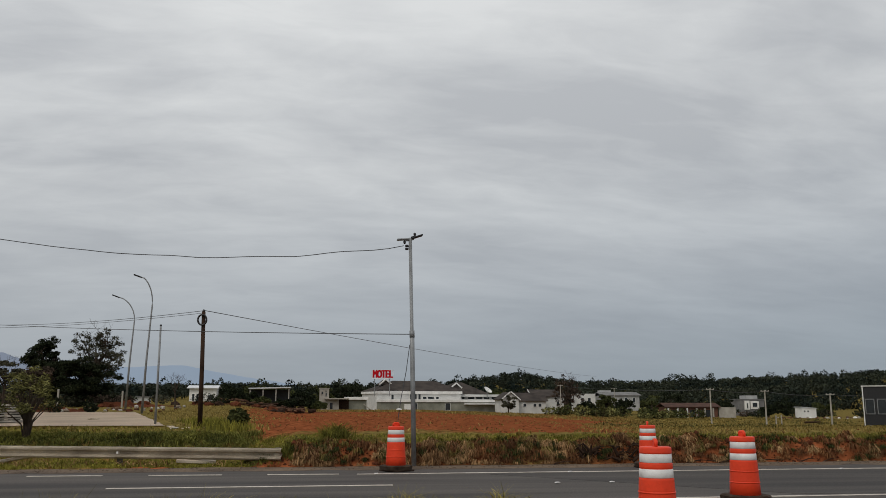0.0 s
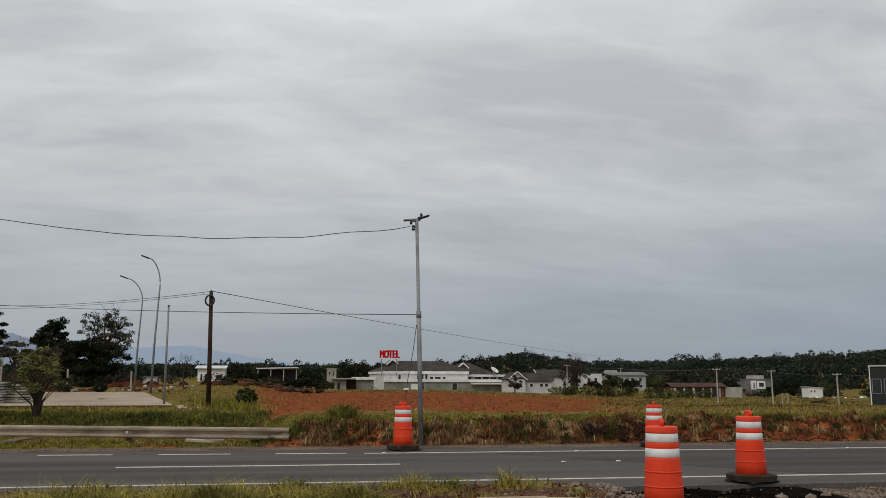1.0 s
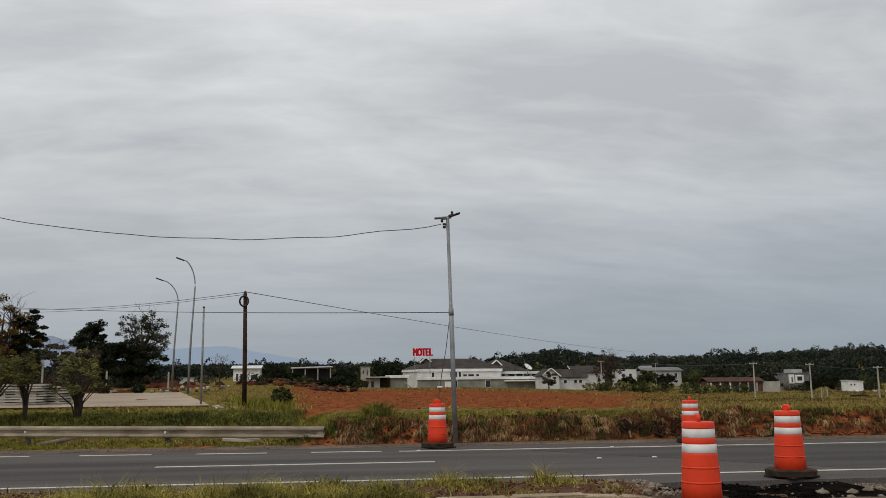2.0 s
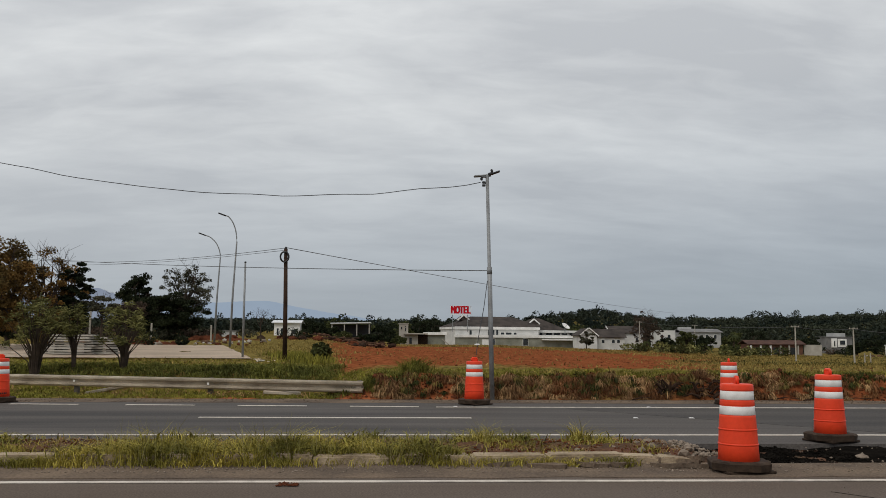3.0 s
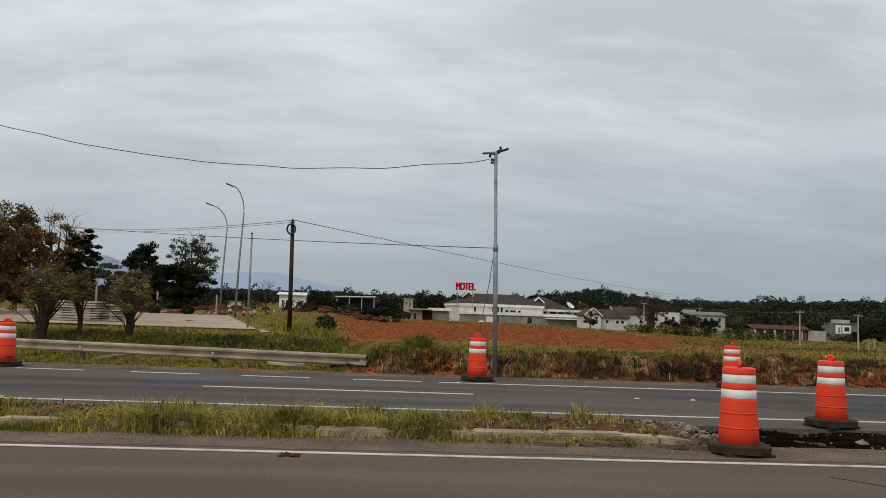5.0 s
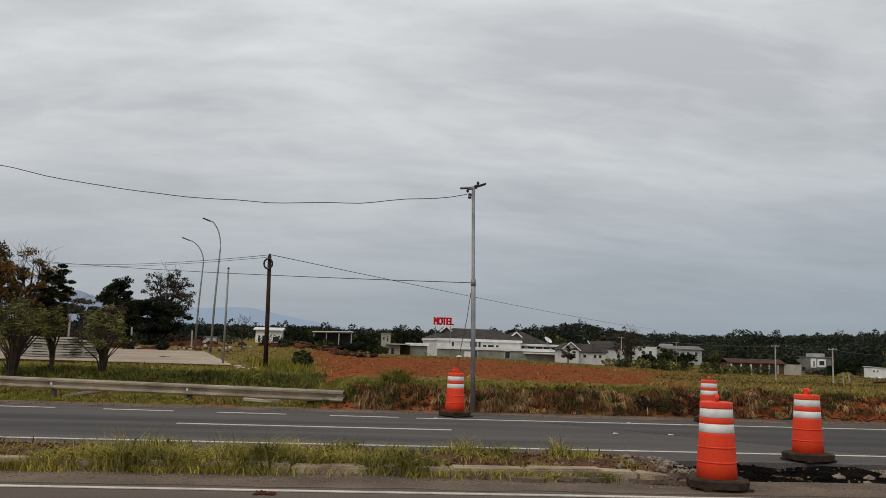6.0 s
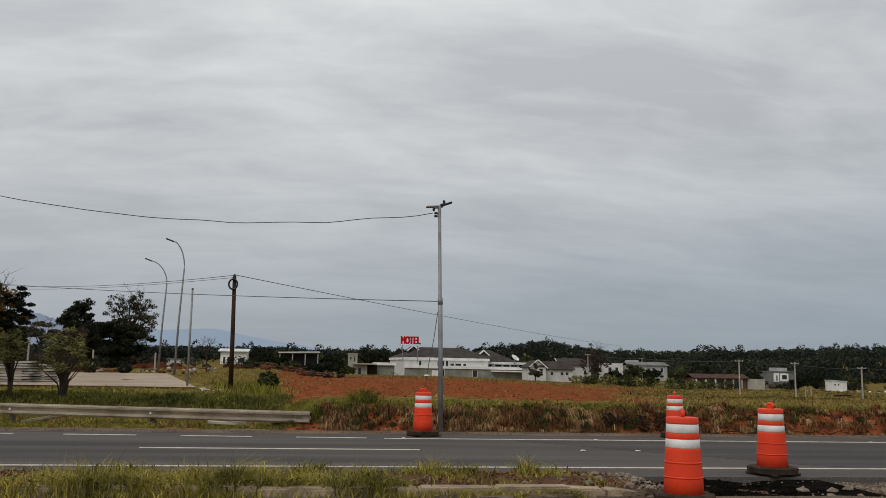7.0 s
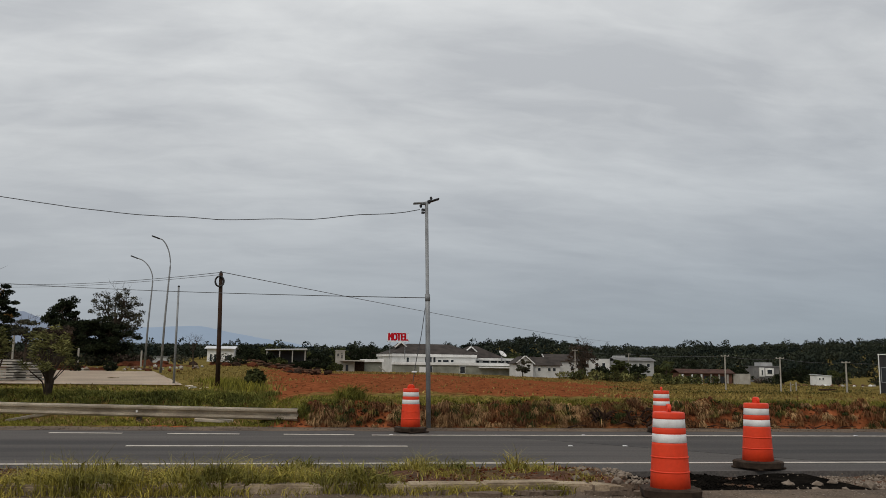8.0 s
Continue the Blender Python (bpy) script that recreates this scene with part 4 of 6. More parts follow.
tree("eucalyptus_tree", -26.2, 109, 9.9, 3.9, M_LEAF_GREY, 9, "tall sparse grey green tree", 0.26, 150, 50, 0.11, 0.2, bare=6, spread=0.14)
tree("dark_tree", -25.5, 100, 5.7, 3.7, M_LEAF_DARK, 10, "broad dark evergreen tree with a low crown", 0.3, 130, 230, 0.11, 0.12, spread=0.2, flat=0.45)
tree("dark_tree", -29.3, 103, 4.8, 2.4, M_LEAF_DARK, 12, "dark evergreen tree beside the broad one", 0.3, 50, 170, 0.12, 0.12)
tree("flat_tree", -26.3, 86, 4.3, 2.3, M_LEAF_BROWN, 14, "low olive brown tree with a flat crown", 0.15, 60, 120, 0.10, 0.45, flat=0.5)
tree("bare_tree", -14.6, 95, 3.6, 1.3, M_LEAF_GREY, 15, "small bare tree in the field", 0.10, 10, 0, 0.1, 0.4, bare=16)
tree("brown_tree", 66.5, 222, 11.0, 4.4, M_LEAF_BROWN, 16, "tall brownish half-bare tree among the houses", 0.32, 90, 34, 0.18, 0.10, bare=18, spread=0.15)
tree("dark_tree", 49.5, 218, 4.8, 2.4, M_LEAF_GREY, 17, "small tree in front of the gabled house", 0.2, 40, 50, 0.2, 0.2, bare=4)
for k, (x, y, h, c) in enumerate(((79, 228, 6.2, 3.2), (72, 220, 3.2, 2.0), (88, 238, 4.6, 3.0), (80.5, 232, 4.6, 2.6), (85, 236, 4.0, 2.4), (73, 226, 4.0, 2.8), (100, 214, 3.6, 2.6), (110, 222, 4.6, 3.0), (119, 214, 3.4, 2.4), (-10, 236, 5.5, 5), (-22, 240, 5, 4.4), (-3, 238, 6.5, 4.4), (-16, 238, 5.5, 4.5), (-5.5, 216, 2.6, 2.2), (-8.5, 214, 2.0, 2.0), (-12.5, 213, 2.2, 2.4), (-15.5, 216, 2.8, 2.2), (-19.5, 220, 3.2, 2.6), (3, 256, 7.5, 4.5), (-1, 228, 3.4, 2.4), (12, 266, 8.5, 5), (56, 262, 7, 5), (64, 266, 8, 5), (74, 268, 8, 5), (104, 258, 6, 4), (112, 262, 7, 5),
                                  (8, 262, 7.5, 5), (1.5, 222, 2.4, 2.0), (116, 232, 5, 3), (137, 236, 5, 4), (146, 232, 4, 4))):
    tree("dark_tree", x, y, h, c, M_LEAF_DARK if k % 3 else M_LEAF_MID, 30 + k, "dark bushy tree beside the houses", 0.22, 44, 80, 0.22, 0.05, spread=0.26)


def shrub(x, y, h, w, mat, seed, label, per=26, stems=26, leaf=0.15):
    """Many stems from one foot, with tufts of narrow leaves at their ends."""
    rg = np.random.default_rng(seed)
    s = thing("shrub", x, y, ground_z(x, y) - 0.05, 0, label, "shrub", "shrubs on the verge")
    bm = bmesh.new()
    cen, outs = [], []
    for k in range(stems):
        a, r = rg.uniform(0, 6.28), w * math.sqrt(rg.uniform(0.02, 1))
        zz = h * rg.uniform(0.46, 0.97) * (1 - 0.25 * (r / w) ** 2)
        e = Vector((r * math.cos(a), r * math.sin(a), zz))
        f = Vector((0.14 * w * math.cos(a), 0.14 * w * math.sin(a), 0))
        tube(bm, [f * 0.6, Vector((e.x * 0.24, e.y * 0.24, e.z * 0.5)), e], [0.032, 0.022, 0.010], 5, False)
        cen.append(tuple(e))
    part("stem", bm, M_BARK, s)
    cen = np.repeat(np.array(cen), per, 0)
    d = rg.normal(size=cen.shape)
    d[:, 2] = np.abs(d[:, 2]) * 0.8 - 0.15
    d /= np.linalg.norm(d, axis=1)[:, None]
    L = leaf * 2.0 * rg.uniform(0.6, 1.4, (len(cen), 1))
    side = np.cross(d, rg.normal(size=cen.shape))
    side /= np.linalg.norm(side, axis=1)[:, None]
    cen = cen + rg.normal(0, 0.07, cen.shape)
    tip = cen + d * L
    mid = cen + d * L * 0.5
    v = np.stack([cen, mid + side * L * 0.10, tip - [0, 0, 0.04], mid - side * L * 0.10], 1).reshape(-1, 3)
    fi = (np.arange(len(cen)) * 4)[:, None] + np.arange(4)
    mesh_of("leaves", v, fi, 4, mat, s)
    return s


shrub(-13.0, 32, 3.2, 1.1, M_LEAF_SHRUB, 1, "tall spiky green shrub with bare stems on the verge", 58, 48, 0.085)
shrub(-12.0, 33, 2.75, 0.45, M_LEAF_SHRUB, 2, "narrow dark stemmed shrub on the verge", 55, 24, 0.085)
shrub(-10.15, 33, 2.75, 0.95, M_LEAF_SHRUB, 3, "spiky green shrub with pale stems on the verge", 55, 38, 0.085)


def bush(x, y, h, w, mat, seed, label, n=420, leaf=0.10):
    rg = np.random.default_rng(seed)
    b = thing("bush", x, y, ground_z(x, y) - 0.03, 0, label, "bush", "low bushes")
    bm = bmesh.new()
    for k in range(7):
        a = 6.28 * k / 7
        tube(bm, [(0, 0, 0), (0.3 * w * math.cos(a), 0.3 * w * math.sin(a), 0.5 * h), (0.6 * w * math.cos(a), 0.6 * w * math.sin(a), 0.85 * h)], [0.03, 0.02, 0.01], 5, False)
    part("stem", bm, M_BARK, b)
    p = rg.normal(0, 1, (n, 3))
    p /= np.linalg.norm(p, axis=1)[:, None]
    p *= rg.uniform(0.35, 1.05, (n, 1)) ** 0.6
    p = np.stack([p[:, 0] * w, p[:, 1] * w, (p[:, 2] * 0.5 + 0.52) * h], 1)
    v, f = leaf_cards(p, leaf, rg)
    mesh_of("leaves", v, f, 4, mat, b)


bush(-21.9, 78, 1.5, 0.75, M_LEAF_DARK, 1, "round dark bush at the yard edge")
bush(-19.2, 79, 1.0, 0.6, M_LEAF_DARK, 2, "small dark bush at the yard edge")
bush(-32, 68, 1.5, 0.9, M_LEAF_DARK, 3, "round dark bush behind the yard")
bush(-3.85, 46, 0.95, 0.55, M_LEAF_MID, 4, "dark green bush by the wooden pole", 500, 0.12)
bush(-12.6, 104, 1.5, 1.7, M_LEAF_DARK, 5, "low dark bush in the field")
bush(-11.0, 106, 1.1, 1.2, M_LEAF_DARK, 6, "low dark bush in the field beside another")
for k in range(26):
    x = 56 + 34 * (k + random.random()) / 26
    y = 196 + random.uniform(-6, 10)
    bush(x, y, random.uniform(1.2, 3.0), random.uniform(1.2, 2.4), M_LEAF_MID if k % 2 else M_LEAF_SHRUB, 60 + k, "leafy bush at the edge of the field", 150, 0.30)

for k in range(30):
    x, y = -46 + 26 * (k + random.random()) / 30, random.uniform(96, 124)
    bush(x, y, random.uniform(0.9, 2.0), random.uniform(1.0, 2.0), (M_LEAF_DARK, M_LEAF_BROWN, M_LEAF_GREY)[k % 3], 210 + k, "dark scrubby bush beyond the yard", 260, 0.16)

# ---- woods and far hills ----
wr = np.random.default_rng(77)
FN = 3600
wy = 330 + 420 * wr.uniform(0, 1, FN) ** 0.8
wu = wr.uniform(-0.62, 0.98, FN)
keep = (wy > 420) | (wu > 0.02)
wy, wu = wy[keep], wu[keep]
cen, sizes = [], []
for y, u in zip(wy, wu):
    x = u * y
    h = wr.uniform(3.6, 7.2) * (1.6 if wr.uniform() < 0.06 else 1.0)
    w = h * wr.uniform(0.42, 0.75) * (1.0 if h < 8 else 0.6)
    n = 110
    p = wr.normal(0, 1, (n, 3))
    p /= np.linalg.norm(p, axis=1)[:, None]
    p *= wr.uniform(0.4, 1.0, (n, 1)) ** 0.5
    cen.append(np.stack([x + p[:, 0] * w, y + p[:, 1] * w, land(x, y) + h * 0.52 + p[:, 2] * h * 0.5], 1))
    sizes.append(np.full(n, 0.12 * w + 0.28))
v, f = leaf_cards(np.concatenate(cen), np.concatenate(sizes), wr)
tagged(mesh_of("woods", v, f, 4, M_FOREST), "dark green wooded hills behind the houses", "woods", kind="stuff")


def ridge(name, y, x0, x1, height, seed, haze_col, label):
    m = bpy.data.materials.new(name + "_haze_glow")
    m.use_nodes = True
    nt, ln = m.node_tree.nodes, m.node_tree.links
    b = nt["Principled BSDF"]
    tx = nt.new("ShaderNodeTexNoise")
    tx.inputs["Scale"].default_value, tx.inputs["Detail"].default_value = 0.006, 6
    ge = nt.new("ShaderNodeNewGeometry")
    ln.new(ge.outputs["Position"], tx.inputs["Vector"])
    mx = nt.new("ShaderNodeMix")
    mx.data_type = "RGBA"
    mx.inputs["A"].default_value, mx.inputs["B"].default_value = (*[c * 0.93 for c in haze_col], 1), (*[c * 1.06 for c in haze_col], 1)
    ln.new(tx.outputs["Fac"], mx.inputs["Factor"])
    # distance haze is painted as emission: near-black base, the ridge glows by itself
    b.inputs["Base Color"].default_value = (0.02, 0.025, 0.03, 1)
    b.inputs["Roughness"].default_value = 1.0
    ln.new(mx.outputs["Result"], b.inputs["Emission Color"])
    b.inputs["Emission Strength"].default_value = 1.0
    n, vs = 160, []
    for i in range(n + 1):
        x = x0 + (x1 - x0) * i / n
        hh = height((x - x0) / (x1 - x0)) + 7 * noise.noise((x * 0.012, seed, 0)) + 3 * noise.noise((x * 0.05, seed, 0))
        for j in range(6):
            t = j / 5
            vs.append((x, y + 260 * (t - 1) + 30 * noise.noise((x * 0.01, t * 3, seed)), -20 + (hh + 20) * t))
    a = (np.arange(n)[:, None] * 6 + np.arange(5)[None, :]).ravel()
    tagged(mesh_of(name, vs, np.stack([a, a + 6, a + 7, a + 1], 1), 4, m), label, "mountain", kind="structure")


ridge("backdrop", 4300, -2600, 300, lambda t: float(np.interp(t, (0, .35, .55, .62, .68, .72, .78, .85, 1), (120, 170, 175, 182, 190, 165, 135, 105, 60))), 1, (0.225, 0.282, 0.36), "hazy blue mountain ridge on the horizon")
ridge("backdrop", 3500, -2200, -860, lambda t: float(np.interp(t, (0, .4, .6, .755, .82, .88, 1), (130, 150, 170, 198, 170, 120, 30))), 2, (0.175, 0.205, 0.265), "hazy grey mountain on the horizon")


# ---- houses ----
def opening(parent, x, z, w, h, y, depth=0.12, frame_mat=None):
    """A window: a frame with a recessed dark pane."""
    fr = bmesh.new()
    t = 0.09
    for cx, cz, sx, sz in ((x, z + h / 2, w + t, t), (x, z - h / 2, w + t, t), (x - w / 2, z, t, h), (x + w / 2, z, t, h)):
        box(fr, cx, y - 0.03, cz, sx, 0.12, sz)
    win = part("window", fr, frame_mat or M_WHITEWALL, parent)
    part("pane", box(bmesh.new(), x, y - 0.012, z, w, 0.02, h), M_GLASS, win, "dark glass")


def gable_roof(w, d, z, rise, over, mat, parent, along_x=True, name="roof"):
    bm = bmesh.new()
    t = 0.18
    if along_x:
        prism(bm, [(-d / 2 - over, z), (0, z + rise), (d / 2 + over, z), (d / 2 + over, z + t), (0, z + rise + t), (-d / 2 - over, z + t)], -w / 2 - over, w / 2 + over)
        bmesh.ops.rotate(bm, verts=bm.verts[:], matrix=Matrix.Rotation(math.pi / 2, 3, "Z"))
    else:
        prism(bm, [(-w / 2 - over, z), (0, z + rise), (w / 2 + over, z), (w / 2 + over, z + t), (0, z + rise + t), (-w / 2 - over, z + t)], -d / 2 - over, d / 2 + over)
    return part(name, bm, mat, parent)


def hip_roof(x0, x1, y0, y1, z, rise, inset, mat, parent, over=0.5):
    bm = bmesh.new()
    lo = [bm.verts.new(p) for p in ((x0 - over, y0 - over, z), (x1 + over, y0 - over, z), (x1 + over, y1 + over, z), (x0 - over, y1 + over, z))]
    ym = (y0 + y1) / 2
    ra, rb = bm.verts.new((x0 + inset, ym, z + rise)), bm.verts.new((x1 - inset, ym, z + rise))
    for q in ((lo[0], lo[1], rb, ra), (lo[1], lo[2], rb), (lo[2], lo[3], ra, rb), (lo[3], lo[0], ra), tuple(lo[::-1])):
        bm.faces.new(q)
    return part("roof", bm, mat, parent)


def gable_walls(w, d, h, rise, mat, parent, along_x):
    bm = bmesh.new()
    if along_x:
        prism(bm, [(-d / 2, -1.5), (d / 2, -1.5), (d / 2, h), (0, h + rise), (-d / 2, h)], -w / 2, w / 2)
        bmesh.ops.rotate(bm, verts=bm.verts[:], matrix=Matrix.Rotation(math.pi / 2, 3, "Z"))
    else:
        prism(bm, [(-w / 2, -1.5), (w / 2, -1.5), (w / 2, h), (0, h + rise), (-w / 2, h)], -d / 2, d / 2)
    return part("wall", bm, mat, parent)


# the motel: origin at the left front corner, x along the front
mo = thing("motel", 13.0, 240, 0.0, 14, "long white two-storey motel with dark tiled roofs", "building")
part("wall", box(bmesh.new(), 17.2, 7, 1.85, 25.6, 14, 6.6), M_PALEWALL, mo, "pale grey upper wall")
part("eave_band", box(bmesh.new(), 17.2, 6.9, 4.95, 26.2, 14.6, 0.75, 0.03), M_WHITEWALL, mo, "white eave band")
hip_roof(4.4, 31.5, 0, 14, 5.3, 3.1, 7.0, M_ROOF, mo, 0.4)
part("wall", box(bmesh.new(), 36, 9, 1.6, 22, 12, 5.6), M_WHITEWALL, mo, "white wall")
hip_roof(27.5, 43, 9, 19, 4.7, 3.6, 6.5, M_ROOF, mo, 0.5)
part("parapet", box(bmesh.new(), 34.2, 2.8, 4.15, 22, 0.5, 0.7, 0.03), M_WHITEWALL, mo)
part("wall", box(bmesh.new(), 34.2, 3.3, 1.6, 21.6, 0.6, 4.4), M_WHITEWALL, mo)
part("terrace", box(bmesh.new(), 24.3, -1.6, 1.05, 39.8, 3.2, 3.3), M_GREENWALL, mo, "stained grey green lower wall")
part("terrace_band", box(bmesh.new(), 24.3, -1.8, 2.62, 40.4, 3.5, 0.75, 0.03), M_WHITEWALL, mo, "long white parapet band")
part("canopy", box(bmesh.new(), 37, -4.0, 1.75, 15, 1.8, 0.35, 0.03), M_WHITEWALL, mo)
for k, (x, w, h, z) in enumerate(((9.0, .8, 1.5, 3.6), (14.6, .9, 1.9, 3.6), (15.9, 0.8, 1.9, 3.6), (17.1, .8, 1.9, 3.6))):
    opening(mo, x, z, w, h, -0.02)
for x, w in ((24.8, 1.2), (27.2, 1.0), (29.4, 1.4), (32, 1.0), (34.6, 2.2), (37.2, 2.2), (39.6, 2.0), (42, 1.6), (20.6, 1.9), (22.6, 1.0), (18.7, 1.2)):
    opening(mo, x, 3.45, w, 0.7, 2.97 if x > 23.5 else -0.02)
for x in (14.4, 24.5):
    opening(mo, x, 1.0, 1.6, 2.0, -3.22)
part("door", box(bmesh.new(), 12.9, -3.24, 0.8, 3.0, 0.08, 1.9), M_WHITEWALL, mo)
# two small white dormer gables
for x, y, z in ((8.6, 5.0, 7.75), (32.4, 9.0, 7.0)):
    bm = bmesh.new()
    for s in (-1, 1):
        box(bm, x + s * 0.95, y - 0.1, z + 0.2, 2.4, 0.4, 0.32, 0, Matrix.Rotation(s * radians(38), 4, "Y"))
    dm = part("dormer", bm, M_WHITEWALL, mo, "white dormer gable")
    bm = bmesh.new()
    prism(bm, [(x - 1.7, z - 0.55), (x + 1.7, z - 0.55), (x, z + 0.8)], y, y + 3.0)
    part("dormer_roof", bm, M_ROOF, dm)
# satellite dish
bm = bmesh.new()
lathe(bm, [(0.05, 0.0), (0.5, 0.06), (1.0, 0.25), (1.3, 0.48), (1.32, 0.46), (1.0, 0.2), (0.5, 0.02), (0.06, -0.05)], 28, cap=False)
dish = thing("satellite_dish", 50.5, 250.0, 4.2, 0, "large white satellite dish on the motel roof", "satellite dish")
dd = part("reflector", bm, M_WHITEWALL, dish, smooth=True)
dd.matrix_basis = pose(0, 0, 1.35, 38, 20, 20)
part("mast", tube(bmesh.new(), [(0, 0.4, -0.8), (0, 0.35, 1.0)], 0.12, 8), M_STEEL, dish)
part("feed_arm", tube(bmesh.new(), [(0, 0, 1.35), (0.4, -1.0, 1.9)], 0.05, 6), M_STEEL, dish)

# red roof sign
sg = thing("roof_sign", 18.6, 238.5, 5.0, 0, "red block-letter motel sign in a thin white frame above the roof", "sign")
bm = bmesh.new()
for cx, cz, sx, sz in ((0, 5.98, 5.9, 0.12), (0, 3.62, 5.9, 0.12), (-2.9, 4.8, 0.12, 2.4), (2.9, 4.8, 0.12, 2.4)):
    box(bm, cx, 0, cz, sx, 0.3, sz)
part("sign_frame", bm, M_WHITEWALL, sg, "thin white frame")
for k, ch in enumerate("MOTEL"):
    for n, dx in enumerate((-0.18, -0.12, -0.06, 0.0, 0.06, 0.12, 0.18)):
        cu = bpy.data.curves.new("letter", "FONT")
        cu.body, cu.size, cu.extrude, cu.align_x, cu.align_y = ch, 2.5, 0.08, "CENTER", "CENTER"
        tmp = new("tmp_letter", cu)
        bpy.context.view_layer.update()
        me = bpy.data.meshes.new_from_object(tmp.evaluated_get(bpy.context.evaluated_depsgraph_get()))
        bpy.data.objects.remove(tmp)
        if n == 0:
            bm = bmesh.new()
        me.transform(Matrix.Translation((dx, -0.005 * n, (-0.07, 0.07)[n % 2])) @ Matrix.Rotation(math.pi / 2, 4, "X") @ Matrix.Diagonal(((0.62, 0.66, 0.74, 0.78, 0.78)[k], 1.16, 1.0, 1)))
        bm.from_mesh(me)
        bpy.data.meshes.remove(me)
    lt = part("letter", bm, M_RED, sg, "bold red letter")
    lt.location = ((-2.1, -0.88, 0.25, 1.28, 2.25)[k], -0.10, 4.82)
for x in (-2.2, 2.0):
    part("leg", tube(bmesh.new(), [(x, 0.2, -1.2), (x, 0.2, 3.7)], 0.09, 8), M_STEEL, sg)

# little tower and low annex
tw = thing("tower_house", 2.6, 231, 0.3, 0, "grey block tower with a low unfinished annex", "building")
part("wall", box(bmesh.new(), 0, 1.3, 2.4, 2.5, 2.5, 6.0), M_CONCRETE, tw)
part("roof", box(bmesh.new(), 0, 1.3, 5.5, 2.8, 2.8, 0.18), M_CONCRETE, tw)
for x, z, w, h in ((-.55, 4.3, .45, .8), (.5, 3.9, .4, 1.0), (.45, 4.75, .35, .35)):
    opening(tw, x, z, w, h, 0.03, frame_mat=M_CONCRETE)
part("wall", box(bmesh.new(), 2.3, 0.6, 1.0, 3.2, 1.8, 3.4), M_CONCRETE, tw)
# root brown here paints in the shade of the room under the slab
part("back_wall", box(bmesh.new(), 5.2, 1.6, 1.0, 2.8, 0.3, 3.4), M_STUMP, tw, "back wall coloured dark as the open room's shade")
part("roof_slab", box(bmesh.new(), 3.3, 0.0, 2.8, 6.4, 4, 0.3), M_CONCRETE, tw)
opening(tw, 1.9, 0.9, .8, 1.7, -0.32, frame_mat=M_CONCRETE)
part("brace", box(bmesh.new(), -2.4, -0.6, 1.2, 3.6, 0.25, 0.25, 0, Matrix.Rotation(radians(-38), 4, "Y")), M_CONCRETE, tw, "leaning beam")
an = thing("annex", 11.3, 234, 0.2, 4, "low grey annex with a white flat roof", "building")
part("wall", box(bmesh.new(), 0.2, 1, 1.0, 4.8, 4, 3.2), M_GREENWALL, an)
part("roof", box(bmesh.new(), 0, 0.8, 3.0, 6.0, 5, 0.75, 0.04), M_WHITEWALL, an)
part("brace", box(bmesh.new(), 2.6, -1.6, 0.8, 2.4, 0.2, 0.25, 0, Matrix.Rotation(radians(40), 4, "Y")), M_CONCRETE, an, "leaning board")

# white house and open shed on the far left
wh = thing("white_house", -28.8, 232, 2.2, 0, "small white flat-roofed house beyond the field", "house")
part("wall", box(bmesh.new(), 0, 3, 1.3, 6.8, 6, 4.6), M_WHITEWALL, wh)
gable_roof(7.4, 7, 3.5, 0.7, 0.3, M_METALROOF, wh, True).location = (0, 3, 0)
for x in (-2.4, -1.3, -.2):
    opening(wh, x, 1.2, 0.6, 1.9, -0.02)
opening(wh, 2.0, 1.2, 1.6, 1.3, -0.02)
sd = thing("open_shed", -11.2, 222, 2.4, 0, "open shed with a pale sheet roof on posts", "shed")
part("roof", box(bmesh.new(), 0, 3, 3.3, 10.4, 7, 0.3, 0.03, Matrix.Rotation(radians(-1.5), 4, "Y")), M_METALROOF, sd)
for x in (-4.8, -1.6, 1.6, 4.8):
    part("post", box(bmesh.new(), x, 0, 1.2, 0.25, 0.25, 4.0), M_CONCRETE, sd)
# black colour on this wall stands in for the shade under the roof
part("back_wall", box(bmesh.new(), 0, 6.2, 1.0, 10, 0.3, 4.0), M_BLACK, sd)
cab = thing("green_hut", -28.6, 150, 1.7, 0, "small grey hut in the far field", "hut")
part("wall", box(bmesh.new(), 0, 0, 0.35, 3.0, 1.8, 1.5), M_GREYWALL, cab)
part("roof", box(bmesh.new(), 0, 0, 1.15, 3.3, 2.1, 0.12), M_SLATE, cab)

# gabled houses
h1 = thing("gabled_house", 51.8, 230, 0.1, 0, "white gabled house with a dark roof", "house")
gable_walls(4.6, 9, 2.7, 1.9, M_PALEWALL, h1, False)
r1 = gable_roof(4.6, 9, 2.7, 1.9, 0.5, M_ROOF, h1, False)
bm = bmesh.new()
for s in (-1, 1):
    box(bm, s * 1.4, -5.05, 3.75, 3.4, 0.12, 0.28, 0, Matrix.Rotation(s * radians(39.5), 4, "Y"))
part("bargeboard", bm, M_WHITEWALL, r1, "white bargeboard")
part("wall", box(bmesh.new(), 6.3, 1.0, 0.6, 8.0, 7, 3.4), M_PALEWALL, h1)
gable_roof(8.0, 7, 2.3, 2.2, 0.5, M_ROOF, h1, True).location = (6.3, 1.0, 0)
for x in (-0.6, 4.4, 7.2, 8.6):
    opening(h1, x, 1.3, 0.9, 0.9, -4.52 if x < 2 else -2.52)
h2 = thing("gabled_house", 64.5, 238, 0.4, 0, "white house with a broad grey sheet roof", "house")
